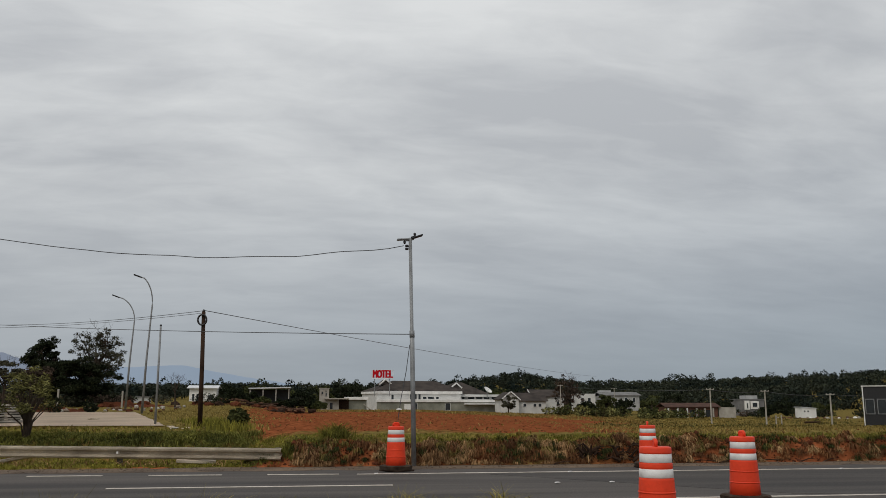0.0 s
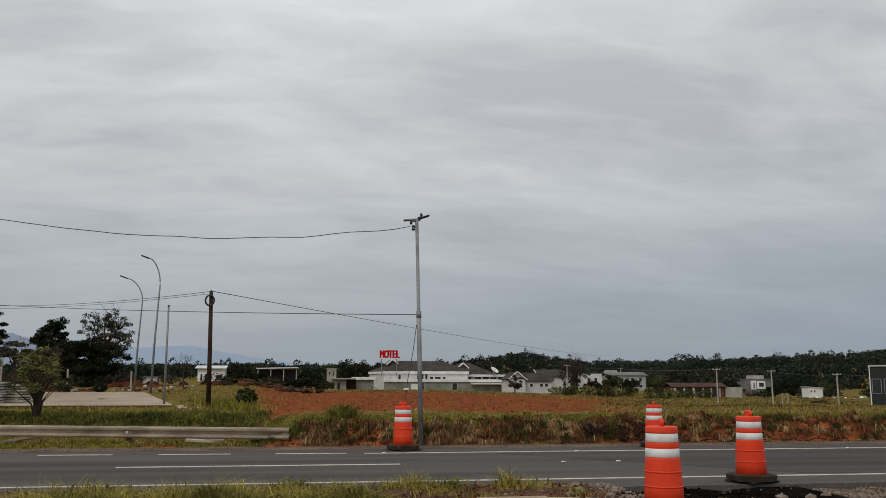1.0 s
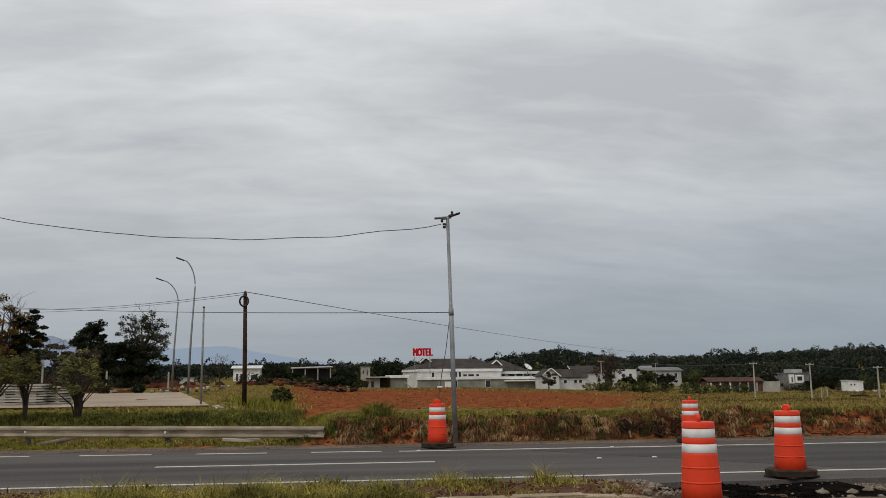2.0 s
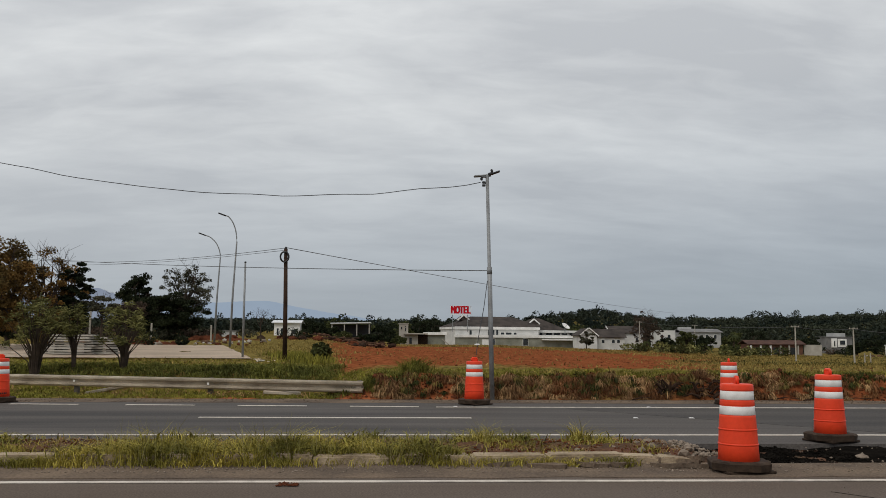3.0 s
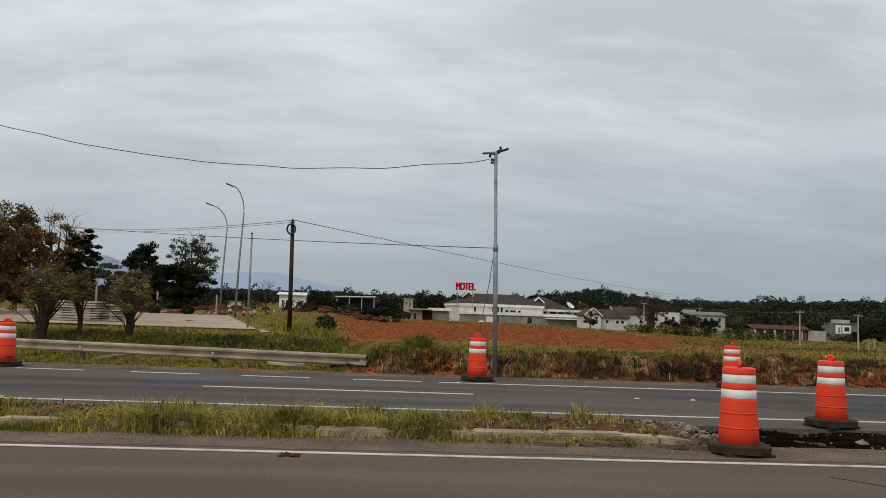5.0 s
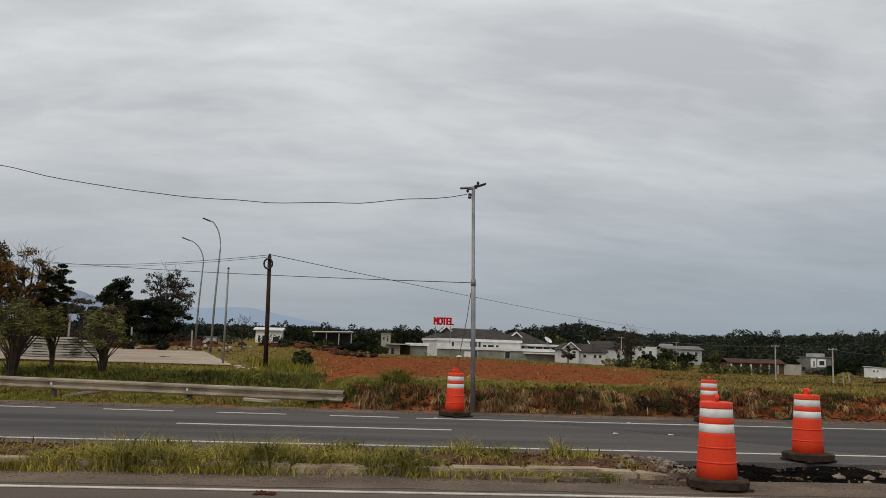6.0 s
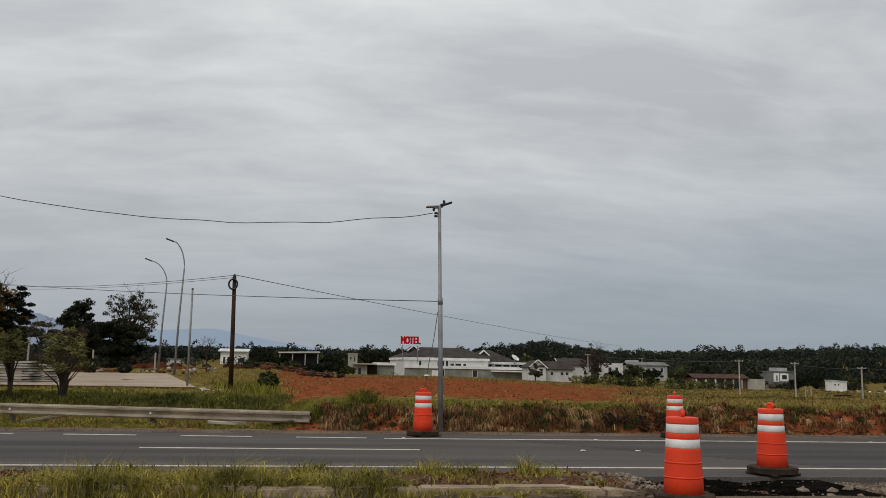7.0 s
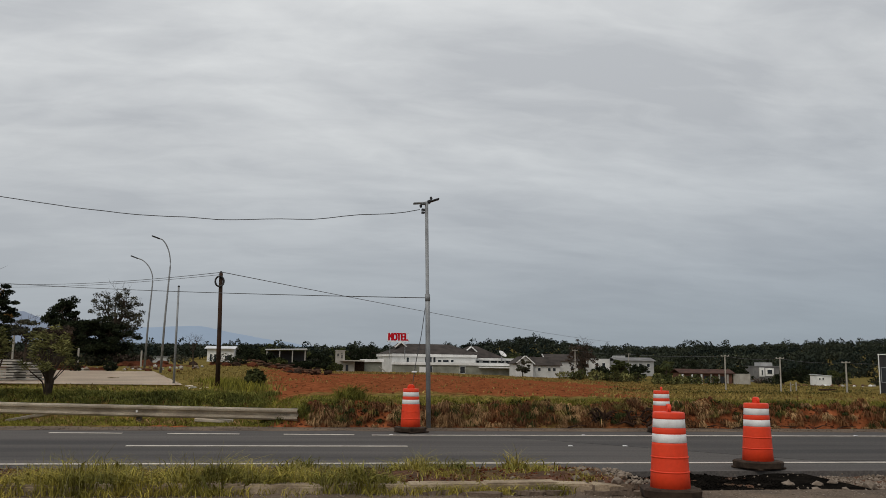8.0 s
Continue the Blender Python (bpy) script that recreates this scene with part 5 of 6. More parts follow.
part("wall", box(bmesh.new(), 0, 0, 1.2, 9.0, 8, 4.4), M_PALEWALL, h2)
gable_roof(9.0, 8, 3.3, 1.9, 0.5, M_ROOF, h2, True)
part("bargeboard", box(bmesh.new(), -4.9, -2.4, 4.25, 0.16, 5.4, 0.3, 0, Matrix.Rotation(radians(22), 4, "X")), M_WHITEWALL, h2)
opening(h2, -1.4, 1.4, 0.8, 1.2, -4.02)
opening(h2, 2.8, 1.4, 0.8, 1.2, -4.02)
h3 = thing("flat_house", 92.5, 262, 0.4, 0, "grey and white house with a low roof", "house")
part("wall", box(bmesh.new(), 2.0, 0, 1.6, 12, 8, 4.6), M_GREYWALL, h3)
gable_roof(12, 8, 3.9, 1.0, 0.5, M_SLATE, h3, True).location = (2.0, 0, 0)
part("upper_block", box(bmesh.new(), -1.5, 1.5, 4.7, 3.0, 4, 1.8), M_GREYWALL, h3)
part("wall", box(bmesh.new(), -8.6, 1, 1.8, 6.0, 6, 5.4), M_PALEWALL, h3, "white side block")
for x in (-9.8, -7.6, -1.6, -0.4, 3.6, 6.2):
    opening(h3, x, 2.6, 1.0, 1.3, -2.02 if x < -5 else -4.02)
h5 = thing("low_brick_house", 97.5, 212, -1.7, 0, "low brick building with a clay tile roof and openings", "house")
part("wall", box(bmesh.new(), -1.0, 2, 1.0, 14.0, 5, 3.4), M_BRICK, h5)
gable_roof(14.4, 5.5, 2.55, 1.0, 0.4, M_ROOFRED, h5, True).location = (-1.0, 2, 0)
for x, w in ((-6.2, 1.6), (-4.0, 1.4), (-1.0, 1.6), (1.2, 1.2), (3.4, 1.6)):
    opening(h5, x, 1.0, w, 1.9, -0.52, frame_mat=M_BRICK)
for x in (-7.6, -5.1, -2.5, 0.1, 2.3, 4.6):
    part("pillar", box(bmesh.new(), x, -0.8, 1.1, 0.35, 0.35, 2.6), M_WHITEWALL if x < 0 else M_CONCRETE, h5)
part("side_wall", box(bmesh.new(), 8.6, -0.5, 1.0, 4.6, 0.3, 3.2), M_CONCRETE, h5, "bare concrete wall")
h4 = thing("grey_house", 128.2, 240, -1.7, 0, "grey modern two-storey house with flat roofs", "house")
part("wall", box(bmesh.new(), 0.2, 3, 1.7, 7.6, 6, 6.0), M_SLATE, h4)
part("roof", box(bmesh.new(), 0.2, 3, 4.8, 8.0, 6.4, 0.25), M_SLATE, h4)
part("upper_block", box(bmesh.new(), 0.9, 3.4, 5.4, 3.6, 4, 1.1), M_GREYWALL, h4)
part("white_bay", box(bmesh.new(), -1.6, -0.2, 3.1, 1.5, 0.6, 2.6, 0.02), M_WHITEWALL, h4)
part("white_surround", box(bmesh.new(), 0.9, -0.1, 3.1, 2.6, 0.3, 2.3, 0.02), M_WHITEWALL, h4)
opening(h4, 0.9, 3.2, 1.6, 1.3, -0.27)
opening(h4, -1.6, 2.9, 0.5, 1.6, -0.52)
opening(h4, 2.4, 0.8, 1.6, 1.8, -0.02, frame_mat=M_SLATE)
wb = thing("white_shed", 122.3, 202, -1.4, 0, "small white shed with a sheet roof among rubble", "shed")
part("wall", box(bmesh.new(), 0, 0, 0.9, 3.9, 3, 2.4), M_WHITEWALL, wb)
part("roof", box(bmesh.new(), 0, 0, 2.2, 4.3, 3.4, 0.16, 0, Matrix.Rotation(radians(4), 4, "Y")), M_METALROOF, wb)
for x in (-1.2, -0.3):
    opening(wb, x, 1.3, 0.5, 0.5, -1.52)
fr = thing("dark_building", 78.2, 108.2, -1.3, -34, "dark glazed building with white steel corner posts", "building")
part("wall", box(bmesh.new(), 0.4, 2, 2.7, 7.4, 4, 5.2), M_BLACK, fr)
for x in (-3.4, 0.0, 3.4):
    part("corner_post", box(bmesh.new(), x, -0.1, 2.7, 0.12, 0.2, 5.4), M_WHITEWALL, fr)
part("top_beam", box(bmesh.new(), 0.2, -0.1, 5.4, 7.5, 0.2, 0.12), M_WHITEWALL, fr)
for k in range(3):
    opening(fr, -2.6 + 1.5 * k, 2.6, 1.1, 2.0, -0.02, frame_mat=M_STEEL)


# ---- concrete utility posts on the right ----
def utility_post(x, y, ztop, label):
    z0 = ground_z(x, y) - 0.3
    p = thing("utility_post", x, y, z0, 0, label, "utility pole", "concrete utility poles")
    h = ztop - z0
    part("shaft", tube(bmesh.new(), [(0, 0, 0), (0, 0, h)], [0.15, 0.11], 8), M_CONCRETE, p)
    part("crossarm", box(bmesh.new(), -0.1, -0.18, h - 0.2, 1.5, 0.10, 0.10), M_CONCRETE, p)
    for s in (-0.75, 0.1, 0.6):
        part("insulator", lathe(bmesh.new(), [(0.05, h - 0.2), (0.09, h - 0.1), (0.04, h)], 8, s, -0.18), M_CONCRETE, p)


POSTS = ((83.2, 130, 3.35), (77.35, 140, 4.05), (72.1, 150, 4.5), (62.9, 216, 6.6), (84.5, 236, 6.2))
for x, y, zt in POSTS:
    utility_post(x, y, zt, "pale concrete utility post in the grass")
for a, b in ((0, 1), (1, 2), (2, 4), (4, 3)):
    pa, pb = POSTS[a], POSTS[b]
    wire((pa[0], pa[1], pa[2] - 0.2), (pb[0], pb[1], pb[2] - 0.2), 0.35, 0.035, "thin wire between the concrete posts", 16)
wire((83.2, 130, 3.15), (120, 122, 2.8), 0.4, 0.035, "thin wire from the last concrete post", 12)
for x in (78.0, 79.0):
    yard_post(x, 138, 1.75, "short white concrete post in the grass")

# ---- rubble and loose things about the field ----
for k in range(70):
    x = random.uniform(112, 150)
    y = random.uniform(188, 205)
    rock("rubble_block", x, y, land(x, y), random.uniform(0.15, 0.55), (M_CONCRETE, M_BRICK, M_STONE, M_SOIL, M_LOG)[k % 5], "broken rubble block beyond the grass", "rubble", "rubble blocks", 0.6)
for k in range(16):
    x = random.uniform(-23, -3.5)
    y = random.uniform(96, 112)
    rock("earth_clod", x, y, land(x, y), random.uniform(0.3, 0.75), (M_SOIL, M_STUMP)[k % 3 == 0], "clod of red earth in the field", "earth clod", "earth clods", 0.55)
def earth_ridge(x0, x1, y, depth, h, seed, label):
    vs = []
    n, m = int((x1 - x0) * 4), 14
    for i in range(n + 1):
        x = x0 + (x1 - x0) * i / n
        end = min(1, 4 * i / n, 4 * (n - i) / n)
        for j in range(m + 1):
            t = j / m
            yy = y + depth * (t - 0.5)
            bump = 0.6 + 0.8 * noise.noise((x * 0.5, seed, t)) + 0.5 * noise.noise((x * 1.9, t * 4, seed))
            vs.append((x, yy, land(x, yy) - 0.06 + end * max(0, h * math.sin(math.pi * t) * bump)))
    a = (np.arange(n)[:, None] * (m + 1) + np.arange(m)[None, :]).ravel()
    tagged(mesh_of("earth_ridge", vs, np.stack([a, a + m + 1, a + m + 2, a + 1], 1), 4, M_SOIL), label, "earth heap", "earth heaps")


earth_ridge(-17, -5.5, 110, 3.0, 0.3, 1, "long low heap of dark red earth in the field")
earth_ridge(-25, -14.5, 100, 3.0, 0.7, 2, "low heap of red earth beside the yard")
earth_ridge(-4.5, 2.5, 121, 2.4, 0.3, 3, "short heap of dark red earth near the stumps")
earth_ridge(-33, -20, 84, 2.0, 0.5, 4, "dark earth bank behind the yard")


def root_mass(x, y, s, n, seed, label):
    """A short bole with bent roots on all sides."""
    rg = np.random.default_rng(seed)
    o = thing("uprooted_stump", x, y, land(x, y), 0, label, "stump", "uprooted stumps")
    part("bole", tube(bmesh.new(), [(-0.7 * s, 0, 0.25 * s), (0, 0.1 * s, 0.45 * s), (0.6 * s, 0, 0.5 * s)], [0.34 * s, 0.36 * s, 0.26 * s], 9), M_STUMP, o)
    for k in range(n):
        a = Vector((rg.uniform(-.7, .7), rg.uniform(-.3, .3), rg.uniform(.1, .5))) * s
        b = a + Vector((rg.uniform(-.9, .9), rg.uniform(-.5, .5), rg.uniform(-.2, .7))) * s
        b.z = max(0.03, b.z)
        part("root", tube(bmesh.new(), [a, (a + b) / 2 + Vector((0, 0, 0.12 * s)), b], [0.12 * s, 0.08 * s, 0.03 * s], 6), M_STUMP, o)


root_mass(-1.9, 118, 1.0, 14, 1, "dark uprooted stump with roots in the red field")
root_mass(-0.2, 119, 0.8, 10, 2, "small dark uprooted stump in the red field")
root_mass(-3.4, 117, 0.7, 10, 3, "dark stump with broken roots")
for x, y, s in ((-21.4, 112, .4), (-20.7, 113, .3), (124.6, 204, .9), (121.5, 199, .45), (133, 198, .5), (128, 197, .35)):
    rock("white_pile", x, y, land(x, y), s, M_WHITEWALL, "pile of white rubble", "rubble", flat=0.7)
lg = tagged(part("log", tube(bmesh.new(), [(-3, 0, 0.2), (0, 0.2, 0.3), (3, 0.1, 0.45)], [0.2, 0.17, 0.12], 8), M_STUMP), "long grey log lying in the field", "log")
lg.location = (-7.5, 112, land(-7.5, 112))
lg2 = tagged(part("log", tube(bmesh.new(), [(-1.6, 0, 0.2), (0, 0.2, 0.25), (1.7, 0.1, 0.3)], [0.2, 0.18, 0.12], 8), M_STUMP), "dark trunk lying in the grass", "log")
lg2.location = (92, 150, land(92, 150))
for k in range(44):
    x, y = -11.8 + 10.6 * (k + random.random()) / 44, random.uniform(109.5, 113)
    L, r = random.uniform(0.5, 1.9), random.uniform(0.09, 0.2)
    lgk = part("log", tube(bmesh.new(), [(-L / 2, 0, 0), (0, random.uniform(-.1, .1), random.uniform(0, .08)), (L / 2, 0, 0)], [r, r * 0.9, r * 0.6], 7), (M_STUMP, M_LOG, M_LOG)[k % 3])
    lgk.matrix_basis = pose(x, y, land(x, y) + r + random.choice((0.05, 0.2, 0.4)), 0, random.uniform(-22, 22), random.uniform(-60, 60))
    tagged(lgk, "short brown log in a heap across the field", "log", "heap of logs")
for k in range(60):
    x, y = random.uniform(-24, -13.5), random.uniform(82, 99)
    rock("rubble_block", x, y, land(x, y), random.uniform(0.10, 0.32), (M_STONE, M_SOIL, M_CONCRETE, M_LOG)[k % 4], "broken rubble block behind the yard", "rubble", "rubble blocks", 0.7)
for k in range(16):
    x, y = random.uniform(-7.6, -4.2), random.uniform(43.6, 46.5)
    rock("rock", x, y, ground_z(x, y) - 0.03, random.uniform(0.10, 0.3), (M_CONCRETE, M_YARD)[k % 2], "flat pale piece of concrete by the wooden pole", "stone", "stones by the pole", 0.2)
# tangle of roots at the foot of the bank
rt = thing("root_tangle", 8.1, 22.62, 0.05, 0, "tangle of dark dead roots at the bank", "roots")
rr = np.random.default_rng(8)
for k in range(44):
    a = Vector((rr.uniform(-1.0, 1.0), rr.uniform(-.2, .3), rr.uniform(0, .25)))
    b = a + Vector((rr.uniform(-.8, .8), rr.uniform(-.3, .3), rr.uniform(-.05, .3)))
    m = (a + b) / 2 + Vector((0, 0, rr.uniform(0, .18)))
    part("root", tube(bmesh.new(), [a, m, b], [rr.uniform(.025, .06), .03, .008], 5), M_STUMP, rt)
for x, y, l, rz in ((11.3, 22.4, 0.8, 8), (12.4, 22.45, 0.9, -12), (13.6, 22.4, 0.6, 10), (9.6, 22.45, 0.7, 14), (10.4, 22.4, 0.8, -10), (14.3, 22.45, .7, 15), (6.6, 22.42, .6, 5), (12.0, 22.3, .5, 40)):
    st = part("stick", tube(bmesh.new(), [(-l / 2, 0, 0), (0, 0.06, 0.05), (l / 2, 0, 0.02)], [0.018, 0.015, 0.007], 5), M_STUMP)
    st.matrix_basis = pose(x, y, ground_z(x, y) + 0.035, 0, -2, rz)
    tagged(st, "dry broken branch on the red bank", "branch", "branches on the bank")
for k in range(60):
    x = random.uniform(-1.5, 17)
    y = random.uniform(22.5, 23.3)
    rock("clod", x, y, ground_z(x, y) - 0.02, random.uniform(0.04, 0.12), M_SOIL, "red clod at the foot of the bank", "clod", "clods of red earth", 0.7)


for k in range(16):
    x, y = 112 + 50 * (k + random.random()) / 16, random.uniform(208, 222)
    bush(x, y, random.uniform(1.4, 3.0), random.uniform(1.5, 2.6), (M_LEAF_DARK, M_LEAF_BROWN, M_LEAF_MID)[k % 3], 160 + k, "dark scrubby bush behind the rubble", 160, 0.28)
for k in range(14):
    x, y = random.uniform(73.5, 80), random.uniform(104, 107)
    rock("rubble_block", x, y, land(x, y), random.uniform(0.12, 0.35), (M_CONCRETE, M_STONE)[k % 2], "broken rubble block in front of the dark building", "rubble", "rubble blocks", 0.6)
rng = np.random.default_rng(21)
gravel("loose_soil", 3200, -1.2, 21, 22.5, 23.35, 0.012, 0.05, M_SOIL, "crumbled red earth on the bank", ground_z)
gravel("loose_soil", 2600, -3.5, 34, 31, 85, 0.02, 0.07, M_CLOD, "loose clods of red earth in the field", ground_z)
gravel("loose_soil", 1200, -8, 70, 80, 190, 0.05, 0.15, M_CLOD, "distant clods of red earth in the field", ground_z)
for x, y, s in ((-0.6, 22.75, .07), (-0.2, 22.7, .09), (0.15, 22.72, .06), (-0.9, 22.9, .06), (0.4, 22.68, .05), (-1.3, 22.8, .06), (0.0, 22.9, .05)):
    rock("rock", x, y, 0.0, s, M_CONCRETE, "pale broken stone at the end of the guardrail", "stone", "stones at the guardrail end")


# a palm among the houses
def palm(x, y, h, seed, label):
    rg = np.random.default_rng(seed)
    o = thing("palm_tree", x, y, land(x, y) - 0.05, 0, label, "palm tree")
    part("trunk", tube(bmesh.new(), [(0, 0, 0), (0.05 * h, 0, 0.5 * h), (0.03 * h, 0, 0.8 * h)], [0.22, 0.16, 0.13], 8), M_BARK, o)
    for k in range(15):
        a, up = 2 * math.pi * k / 15, rg.uniform(0.1, 0.9)
        bm = bmesh.new()
        top = Vector((0.03 * h, 0, 0.8 * h))
        prev = None
        for i in range(6):
            t = i / 5
            p = top + Vector((math.cos(a) * 2.0 * t, math.sin(a) * 2.0 * t, up * 1.6 * t - 1.9 * t * t))
            w = 0.30 * math.sin(math.pi * (0.12 + 0.85 * t))
            d = Vector((-math.sin(a) * w, math.cos(a) * w, 0))
            row = (bm.verts.new(p - d - Vector((0, 0, 0.4 * w))), bm.verts.new(p), bm.verts.new(p + d - Vector((0, 0, 0.4 * w))))
            if prev:
                bm.faces.new((prev[0], row[0], row[1], prev[1]))
                bm.faces.new((prev[1], row[1], row[2], prev[2]))
            prev = row
        part("frond", bm, M_LEAF_MID, o)


palm(84.0, 208, 6.2, 3, "palm tree with drooping fronds beside the low house")
palm(-36.5, 78, 3.4, 4, "small palm beside the yard")

# ---- grass ----
def scatter(n, x0, x1, y0, y1, dens, seed, tuft=6, spread=0.06):
    """Feet of blades, in tufts, kept where dens(x, y) beats a random number."""
    rg = np.random.default_rng(seed)
    c = []
    while len(c) < n:
        x, y = rg.uniform(x0, x1), rg.uniform(y0, y1)
        if rg.uniform() < dens(x, y):
            c.append((x, y))
    c = np.repeat(np.array(c), tuft, 0) + rg.normal(0, spread, (n * tuft, 2))
    return c


def on(c, zf, dz=-0.01):
    return np.array([(x, y, zf(x, y) + dz) for x, y in c])


def cl(x, y, s, o):
    return noise.noise((x * s, y * s, o)) * 0.5 + 0.5


def stuff(ob, label):
    return tagged(ob, label, "grass", kind="stuff")


# weeds on the median
def median_dens(x, y):
    k = min(1.0, max(0.03, 3.2 * (cl(x, y, 0.75, 3) - 0.42)))
    return k * (1.0 if x < 2.4 else (0.3 if x < 3.6 else 0.0)) * (1.0 if y < 12.1 else 0.3)


def mz(x, y):
    return 0.06


rg = np.random.default_rng(5)
c = scatter(900, -16, 3.8, 11.15, 12.95, median_dens, 1, 16, 0.09)
stuff(blades("grass", on(c, mz), 0.15, 0.0045, 1.0, M_WEED, droop=0.3), "uneven green weeds on the median")
# clumps: x, y, height, spread
CLUMPS = ((-1.35, 11.45, .52, .16), (-1.0, 11.8, .40, .22), (-0.5, 12.2, .26, .16), (-3.1, 11.35, .52, .28), (-2.6, 11.5, .34, .2), (-2.0, 11.7, .36, .2), (-3.6, 11.6, .32, .16), (0.45, 11.35, .40, .22),
          (1.35, 12.6, .40, .2), (1.15, 12.3, .30, .2), (2.75, 12.7, .42, .13), (3.0, 12.4, .22, .2), (-5.3, 11.5, .26, .2), (-6.5, 11.8, .30, .22), (-0.15, 11.3, .34, .25), (-1.7, 11.2, .46, .24),
          (1.9, 12.7, .24, .2), (0.1, 11.15, .30, .16), (-2.4, 11.1, .34, .22), (-1.2, 11.15, .36, .2), (-7.2, 11.4, .36, .3), (-8.0, 11.9, .34, .3), (0.75, 11.1, .26, .16), (-0.75, 11.1, .30, .16), (-3.4, 11.05, .30, .2),
          (-0.35, 12.8, .24, .2), (-2.9, 12.6, .26, .25), (-5.6, 12.4, .26, .3), (0.2, 12.3, .22, .25), (-8.8, 11.3, .36, .3), (-10.0, 11.6, .38, .35), (-11.5, 11.5, .36, .35),
          (-1.6, 10.9, .34, .2), (-2.3, 10.9, .32, .25), (-3.0, 10.92, .36, .25), (0.5, 10.88, .30, .14), (0.1, 10.88, .2, .15), (-3.9, 10.9, .28, .25), (-5.9, 10.92, .26, .28), (-7.0, 10.9, .3, .3))
roots, tops_h, stalks, stalk_h, broad = [], [], [], [], []
for x, y, h, w in CLUMPS:
    n = int(1000 * w * rg.uniform(0.7, 1.4)) + 60
    d = rg.normal(0, 1, (n, 2)) * np.array([w, w * 0.75])
    roots.append(d + [x, y])
    tops_h.append(h * np.exp(-0.35 * (d ** 2).sum(1) / (w * w)))
    q = rg.normal(0, 0.7 * w, (int(12 + 70 * w), 2)) + [x, y]
    stalks.append(q)
    stalk_h.append(np.full(len(q), 0.98 * h))
    broad.append(rg.normal(0, w, (int(330 * w), 2)) + [x, y])
roots, tops_h, stalks, stalk_h, broad = (np.concatenate(a) for a in (roots, tops_h, stalks, stalk_h, broad))
keep = roots[:, 1] > 10.72
stuff(blades("grass", on(roots[keep], mz, -0.05), tops_h[keep], 0.0058, 0.95, M_WEED, droop=0.4), "tall green weed clumps on the median")
stuff(blades("grass", on(broad[broad[:, 1] > 10.8], mz), 0.22, 0.011, 0.9, M_BROADLEAF, droop=0.35), "broad-leaved weeds among the grass on the median")
stuff(blades("grass", on(stalks, mz), stalk_h, 0.003, 0.4, M_DRYSTALK, droop=0.12), "thin seed stalks above the weeds")
c = scatter(420, -16, 3.0, 10.62, 11.0, lambda x, y: cl(x, y, 0.8, 6) ** 2.5, 2, 16, 0.07)
stuff(blades("grass", on(c, lambda x, y: 0.0), 0.15, 0.005, 1.0, M_WEED, droop=0.3), "short weeds in front of the kerb")
c = scatter(420, -16, 4.0, 11.25, 12.98, lambda x, y: cl(x, y, 0.7, 16), 12, 12, 0.09)
stuff(blades("grass", on(c, mz), 0.10, 0.006, 1.4, M_DRY, droop=0.5), "dry straw on the median")
c = scatter(240, -16, 4.0, 11.25, 12.98, lambda x, y: cl(x, y, 0.9, 26) ** 2, 22, 12, 0.12)
stuff(blades("grass", on(c, mz), 0.05, 0.014, 2.0, M_DEADLEAF, droop=0.8), "fallen brown leaves on the median")
# the bank: dry tussocks, brown ones, and green ones along its top
def bank_dens(o, p):
    def f(x, y):
        return cl(x, y, 0.7, o) ** p * (1 if not 0.5 < x < 1.7 else 0.25) * (1 if x < 10.5 else 0.3) * (0.12 if 7.3 < x < 8.9 and y < 23.0 else 1)
    return f


M_BROWNGRASS = material("brown_dead_grass", (0.19, 0.085, 0.036), (0.065, 0.032, 0.017), scale=0.9, **G)
M_BANKGREEN = material("bank_grass", (0.20, 0.150, 0.045), (0.085, 0.065, 0.023), scale=1.1, **G)
for n, y0, y1, o, p, mat, length, lab in ((230, 22.62, 23.15, 1, 1.2, M_BROWNGRASS, 0.30, "brown dead grass tussocks on the bank"), (90, 22.6, 22.85, 2, 4.0, M_DRY, 0.30, "pale dry grass tussocks low on the bank"),
                                          (90, 22.8, 23.15, 4, 3.0, M_DRY, 0.26, "dry tan grass over the edge of the bank"), (120, 22.75, 23.25, 5, 2.0, M_BANKGREEN, 0.26, "brownish green grass over the edge of the bank"),
                                          (60, 22.5, 22.62, 8, 3.0, M_DRY, 0.18, "dry grass tussocks at the foot of the bank"), (110, 22.6, 23.0, 9, 2.0, M_DARKGRASS, 0.24, "dark green tussocks on the bank")):
    c = scatter(n, -0.45, 21, y0, y1, bank_dens(o, p), 3 + o, 1, 0.0)
    stuff(tussocks("grass", on(c, ground_z, 0.0), 60, length, 0.0065, mat, rg), lab)
c = scatter(160, -2.5, 21, 22.95, 23.3, lambda x, y: cl(x, y, 0.6, 11) ** 1.4, 13, 40, 0.09)
stuff(blades("grass", on(c, ground_z), 0.17, 0.008, 0.9, M_DARKGRASS, droop=0.5), "dark grass along the edge of the bank")
c = scatter(520, -2.5, 24, 23.2, 24.6, lambda x, y: cl(x, y, 0.5, 12), 23, 22, 0.10)
stuff(blades("grass", on(c, ground_z), 0.15, 0.009, 0.8, M_GRASS, droop=0.4), "green grass on the brow of the bank")
c = scatter(420, -2.5, 24, 23.3, 25.5, lambda x, y: cl(x, y, 0.5, 14), 53, 20, 0.10)
stuff(blades("grass", on(c, ground_z), 0.14, 0.009, 0.9, M_FIELDGRASS, droop=0.4), "yellowish grass on the brow of the bank")
c = scatter(2300, -2.5, 24, 23.4, 29, lambda x, y: cl(x, y, 0.4, 21) * (1.2 - 0.15 * (y - 24)), 14, 10, 0.10)
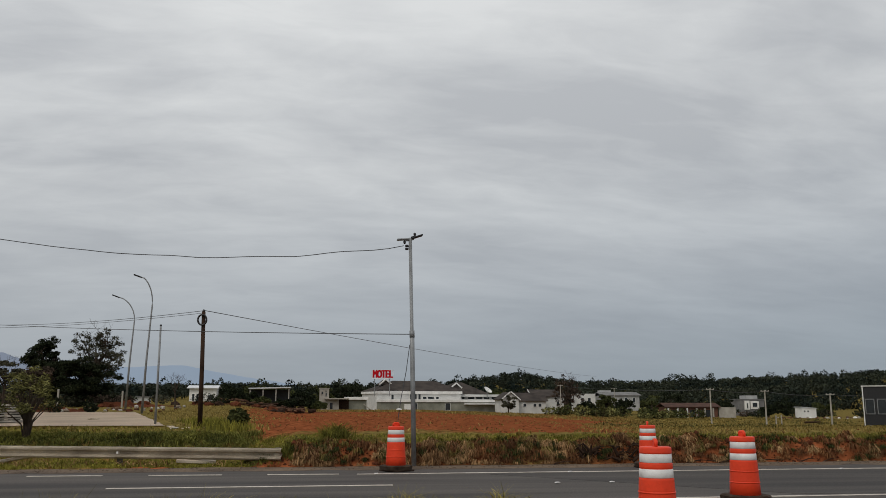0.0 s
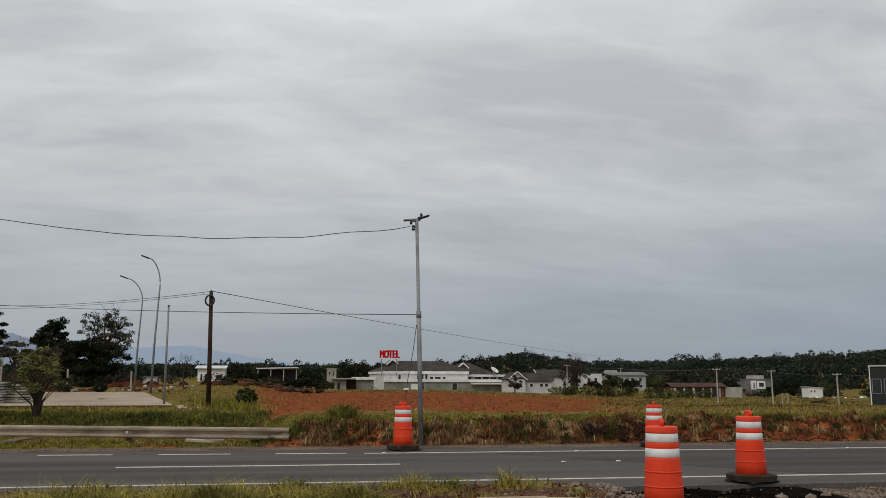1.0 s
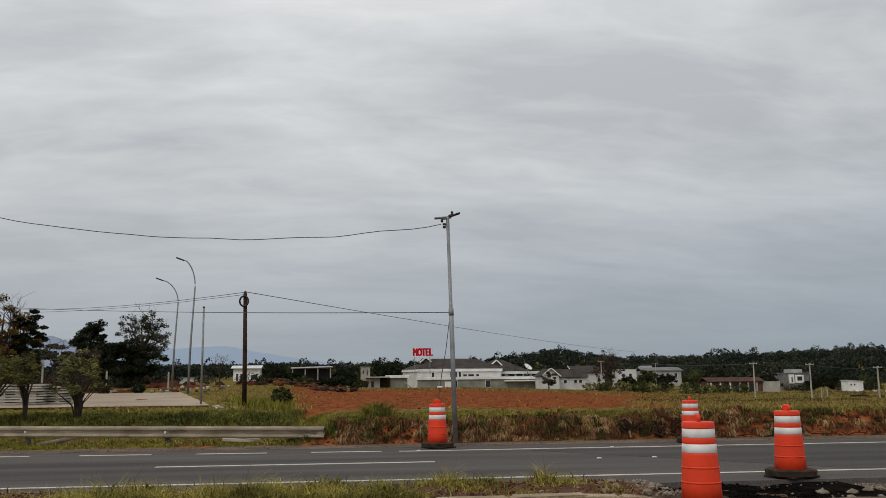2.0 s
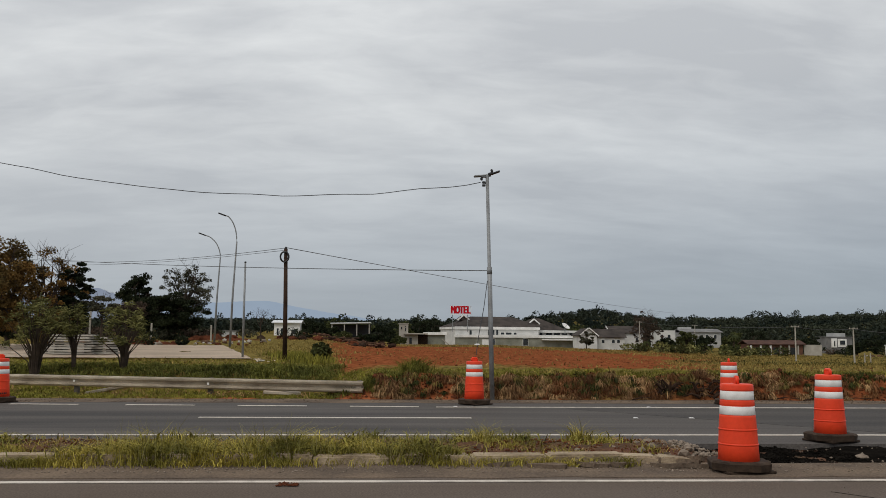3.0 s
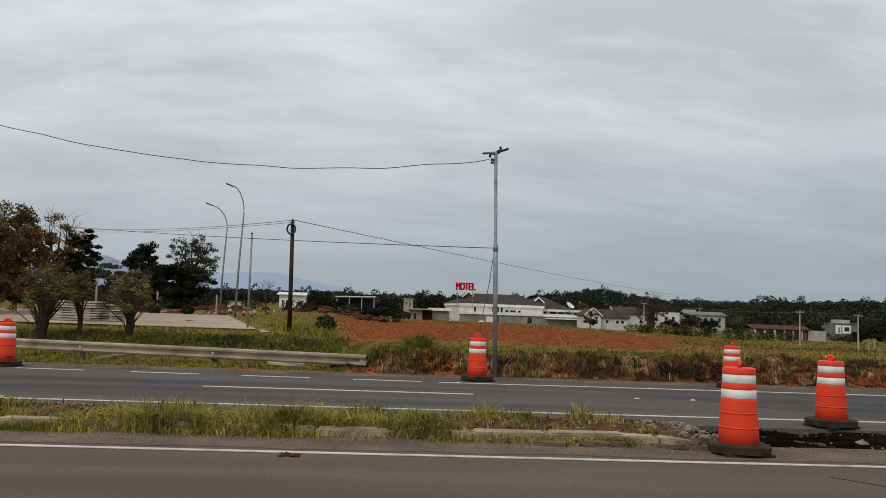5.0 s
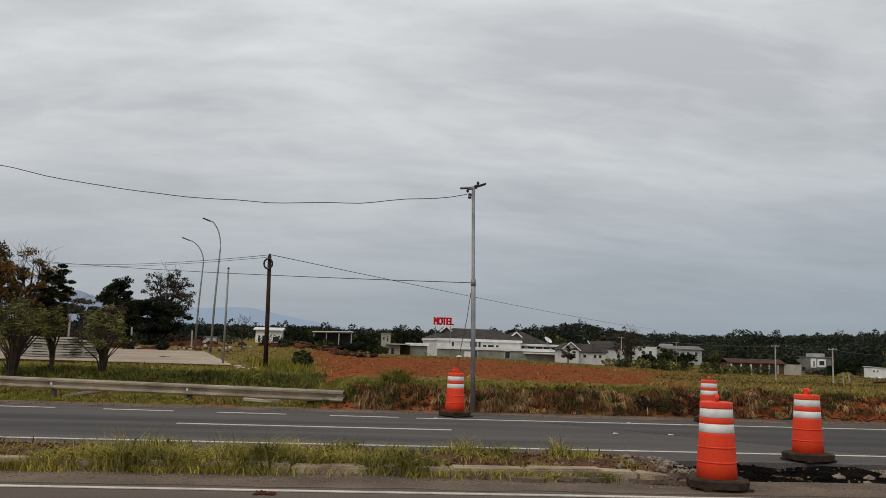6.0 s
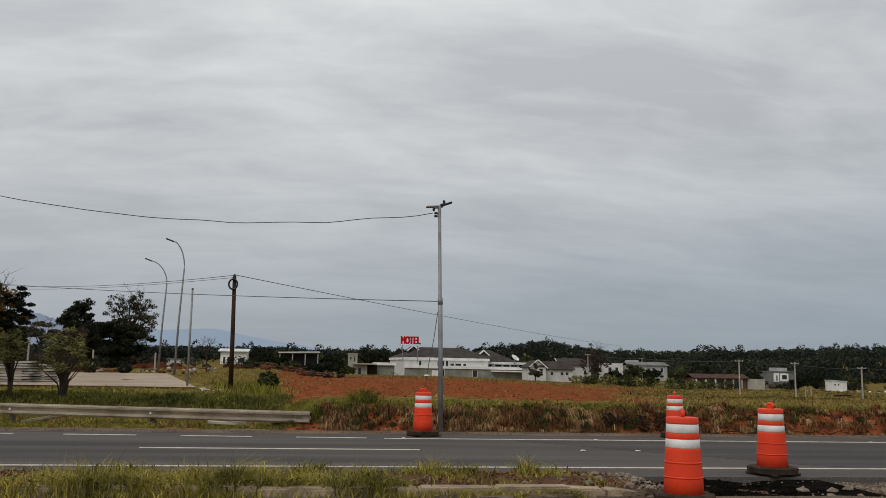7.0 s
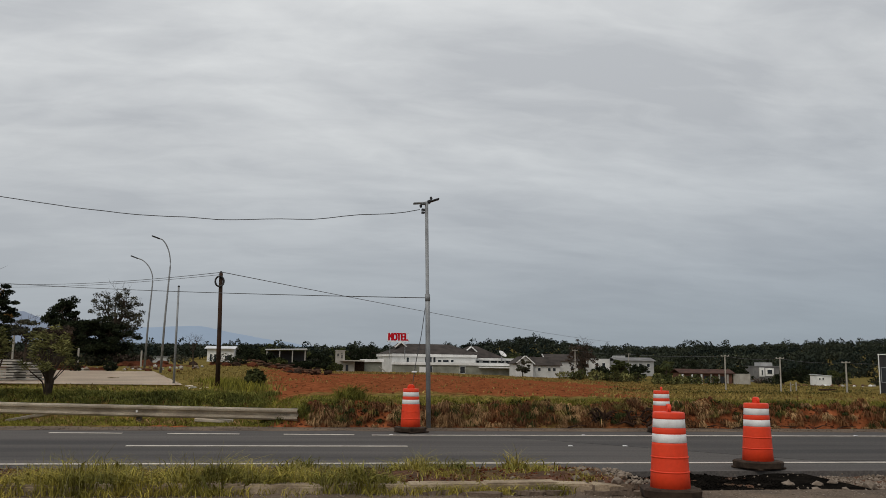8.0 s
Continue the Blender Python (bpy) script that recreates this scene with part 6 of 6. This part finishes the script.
stuff(blades("grass", on(c, ground_z), 0.085, 0.012, 0.7, M_GRASS), "green grass along the top of the bank")
# the left verge
c = scatter(3000, -20, -1.0, 22.9, 32, lambda x, y: 0.75 * cl(x, y, 0.4, 31) + 0.2, 15, 9, 0.12)
stuff(blades("grass", on(c, ground_z), 0.12, 0.011, 0.8, M_GRASS), "green grass on the verge behind the guardrail")
c = scatter(220, -20, -1.0, 22.9, 30, lambda x, y: cl(x, y, 0.6, 41) ** 2, 16, 9, 0.12)
stuff(blades("grass", on(c, ground_z), 0.2, 0.011, 0.8, M_DRY, droop=0.3), "dry grass on the verge")
c = scatter(2200, -26, -3.0, 32, 45.2, lambda x, y: 0.75 * cl(x, y, 0.4, 31) + 0.2, 25, 8, 0.2)
stuff(blades("grass", on(c, ground_z), 0.07, 0.018, 0.8, M_GRASS), "short green grass below the yard")
c = scatter(1500, -24, -3.2, 31.0, 33.4, lambda x, y: 0.7 * cl(x, y, 0.5, 33) + 0.2, 26, 10, 0.12)
stuff(blades("grass", on(c, ground_z), 0.16, 0.014, 0.8, M_DARKGRASS, droop=0.4), "dark rough grass on the low slope below the yard")
for x, y, h in ((0.55, 24.2, .62), (0.75, 24.5, .5), (0.42, 24.0, .5), (0.62, 23.6, .4)):
    c = np.array([[x, y]]) + rg.normal(0, 0.13, (330, 2))
    stuff(blades("grass", on(c, ground_z), h, 0.009, 0.6, M_GRASS, droop=0.3), "tall bright green grass clump on the bank")
c = scatter(70, -1.6, 0.7, 22.65, 23.6, lambda x, y: cl(x, y, 1.1, 45), 46, 26, 0.07)
stuff(blades("grass", on(c, ground_z), 0.2, 0.009, 0.9, M_LUSH, droop=0.4), "green weeds at the end of the guardrail")
c = scatter(1300, -16, -0.8, 22.7, 24.8, lambda x, y: 0.8 * cl(x, y, 0.5, 35) + 0.2, 36, 11, 0.10)
stuff(blades("grass", on(c, ground_z), 0.11, 0.009, 0.9, M_GRASS, droop=0.2), "short green grass under the guardrail")
c = scatter(2600, -24, -2.0, 31.0, 34.5, lambda x, y: 0.8 * cl(x, y, 0.5, 37) + 0.2, 38, 12, 0.12)
stuff(blades("grass", on(c, ground_z), 0.24, 0.012, 0.8, M_LUSH, droop=0.4), "lush green grass on the slope below the yard")
c = np.concatenate([np.array([[x, y]]) + rg.normal(0, 0.6, (260, 2)) for x, y in ((-5.8, 50), (-5.2, 47), (-4.2, 41), (-6.4, 52), (-3.6, 38))])
stuff(blades("grass", on(c, ground_z), 0.4, 0.02, 0.4, M_GRASS), "tall green grass near the wooden pole")
# the far field, right and left
c = scatter(3400, -14, 62, 29, 110, lambda x, y: ((cl(x, y, 0.15, 51) if x / y > 0.32 else 0.04) + (0.6 if x / y < -0.06 else 0)) * (0 if 45 < y < 81 and x < -6.8 - 8.3 * (y - 45.5) / 34.5 else 1), 17, 7, 0.3)
stuff(blades("grass", on(c, ground_z), 0.14, 0.03, 0.9, M_FIELDGRASS), "yellowish green grass in the field")
c = scatter(3000, 30, 120, 80, 205, lambda x, y: cl(x, y, 0.12, 81) if x / y > 0.34 else 0, 20, 7, 0.45)
stuff(blades("grass", on(c, ground_z), 0.22, 0.06, 1.0, M_FIELDGRASS), "rough yellowish grass in the far field")
c = scatter(700, 30, 120, 80, 205, lambda x, y: cl(x, y, 0.12, 91) ** 2 if x / y > 0.34 else 0, 24, 7, 0.5)
stuff(blades("grass", on(c, ground_z), 0.3, 0.06, 0.8, M_DARKGRASS), "dark grass tufts in the far field")
c = scatter(420, -6, 62, 30, 190, lambda x, y: cl(x, y, 0.2, 61) ** 2 * (1 if -0.07 < x / y < 0.33 else 0), 18, 6, 0.25)
stuff(blades("grass", on(c, ground_z), 0.09, 0.025, 0.9, M_FIELDGRASS), "sparse dry tufts in the red field")
c = scatter(1600, -16, 100, 150, 215, lambda x, y: cl(x, y, 0.1, 71) * (1 if x / y < 0.5 else 0), 19, 8, 0.5)
stuff(blades("grass", on(c, ground_z), 0.35, 0.07, 0.8, M_FIELDGRASS), "rough grass along the end of the field")
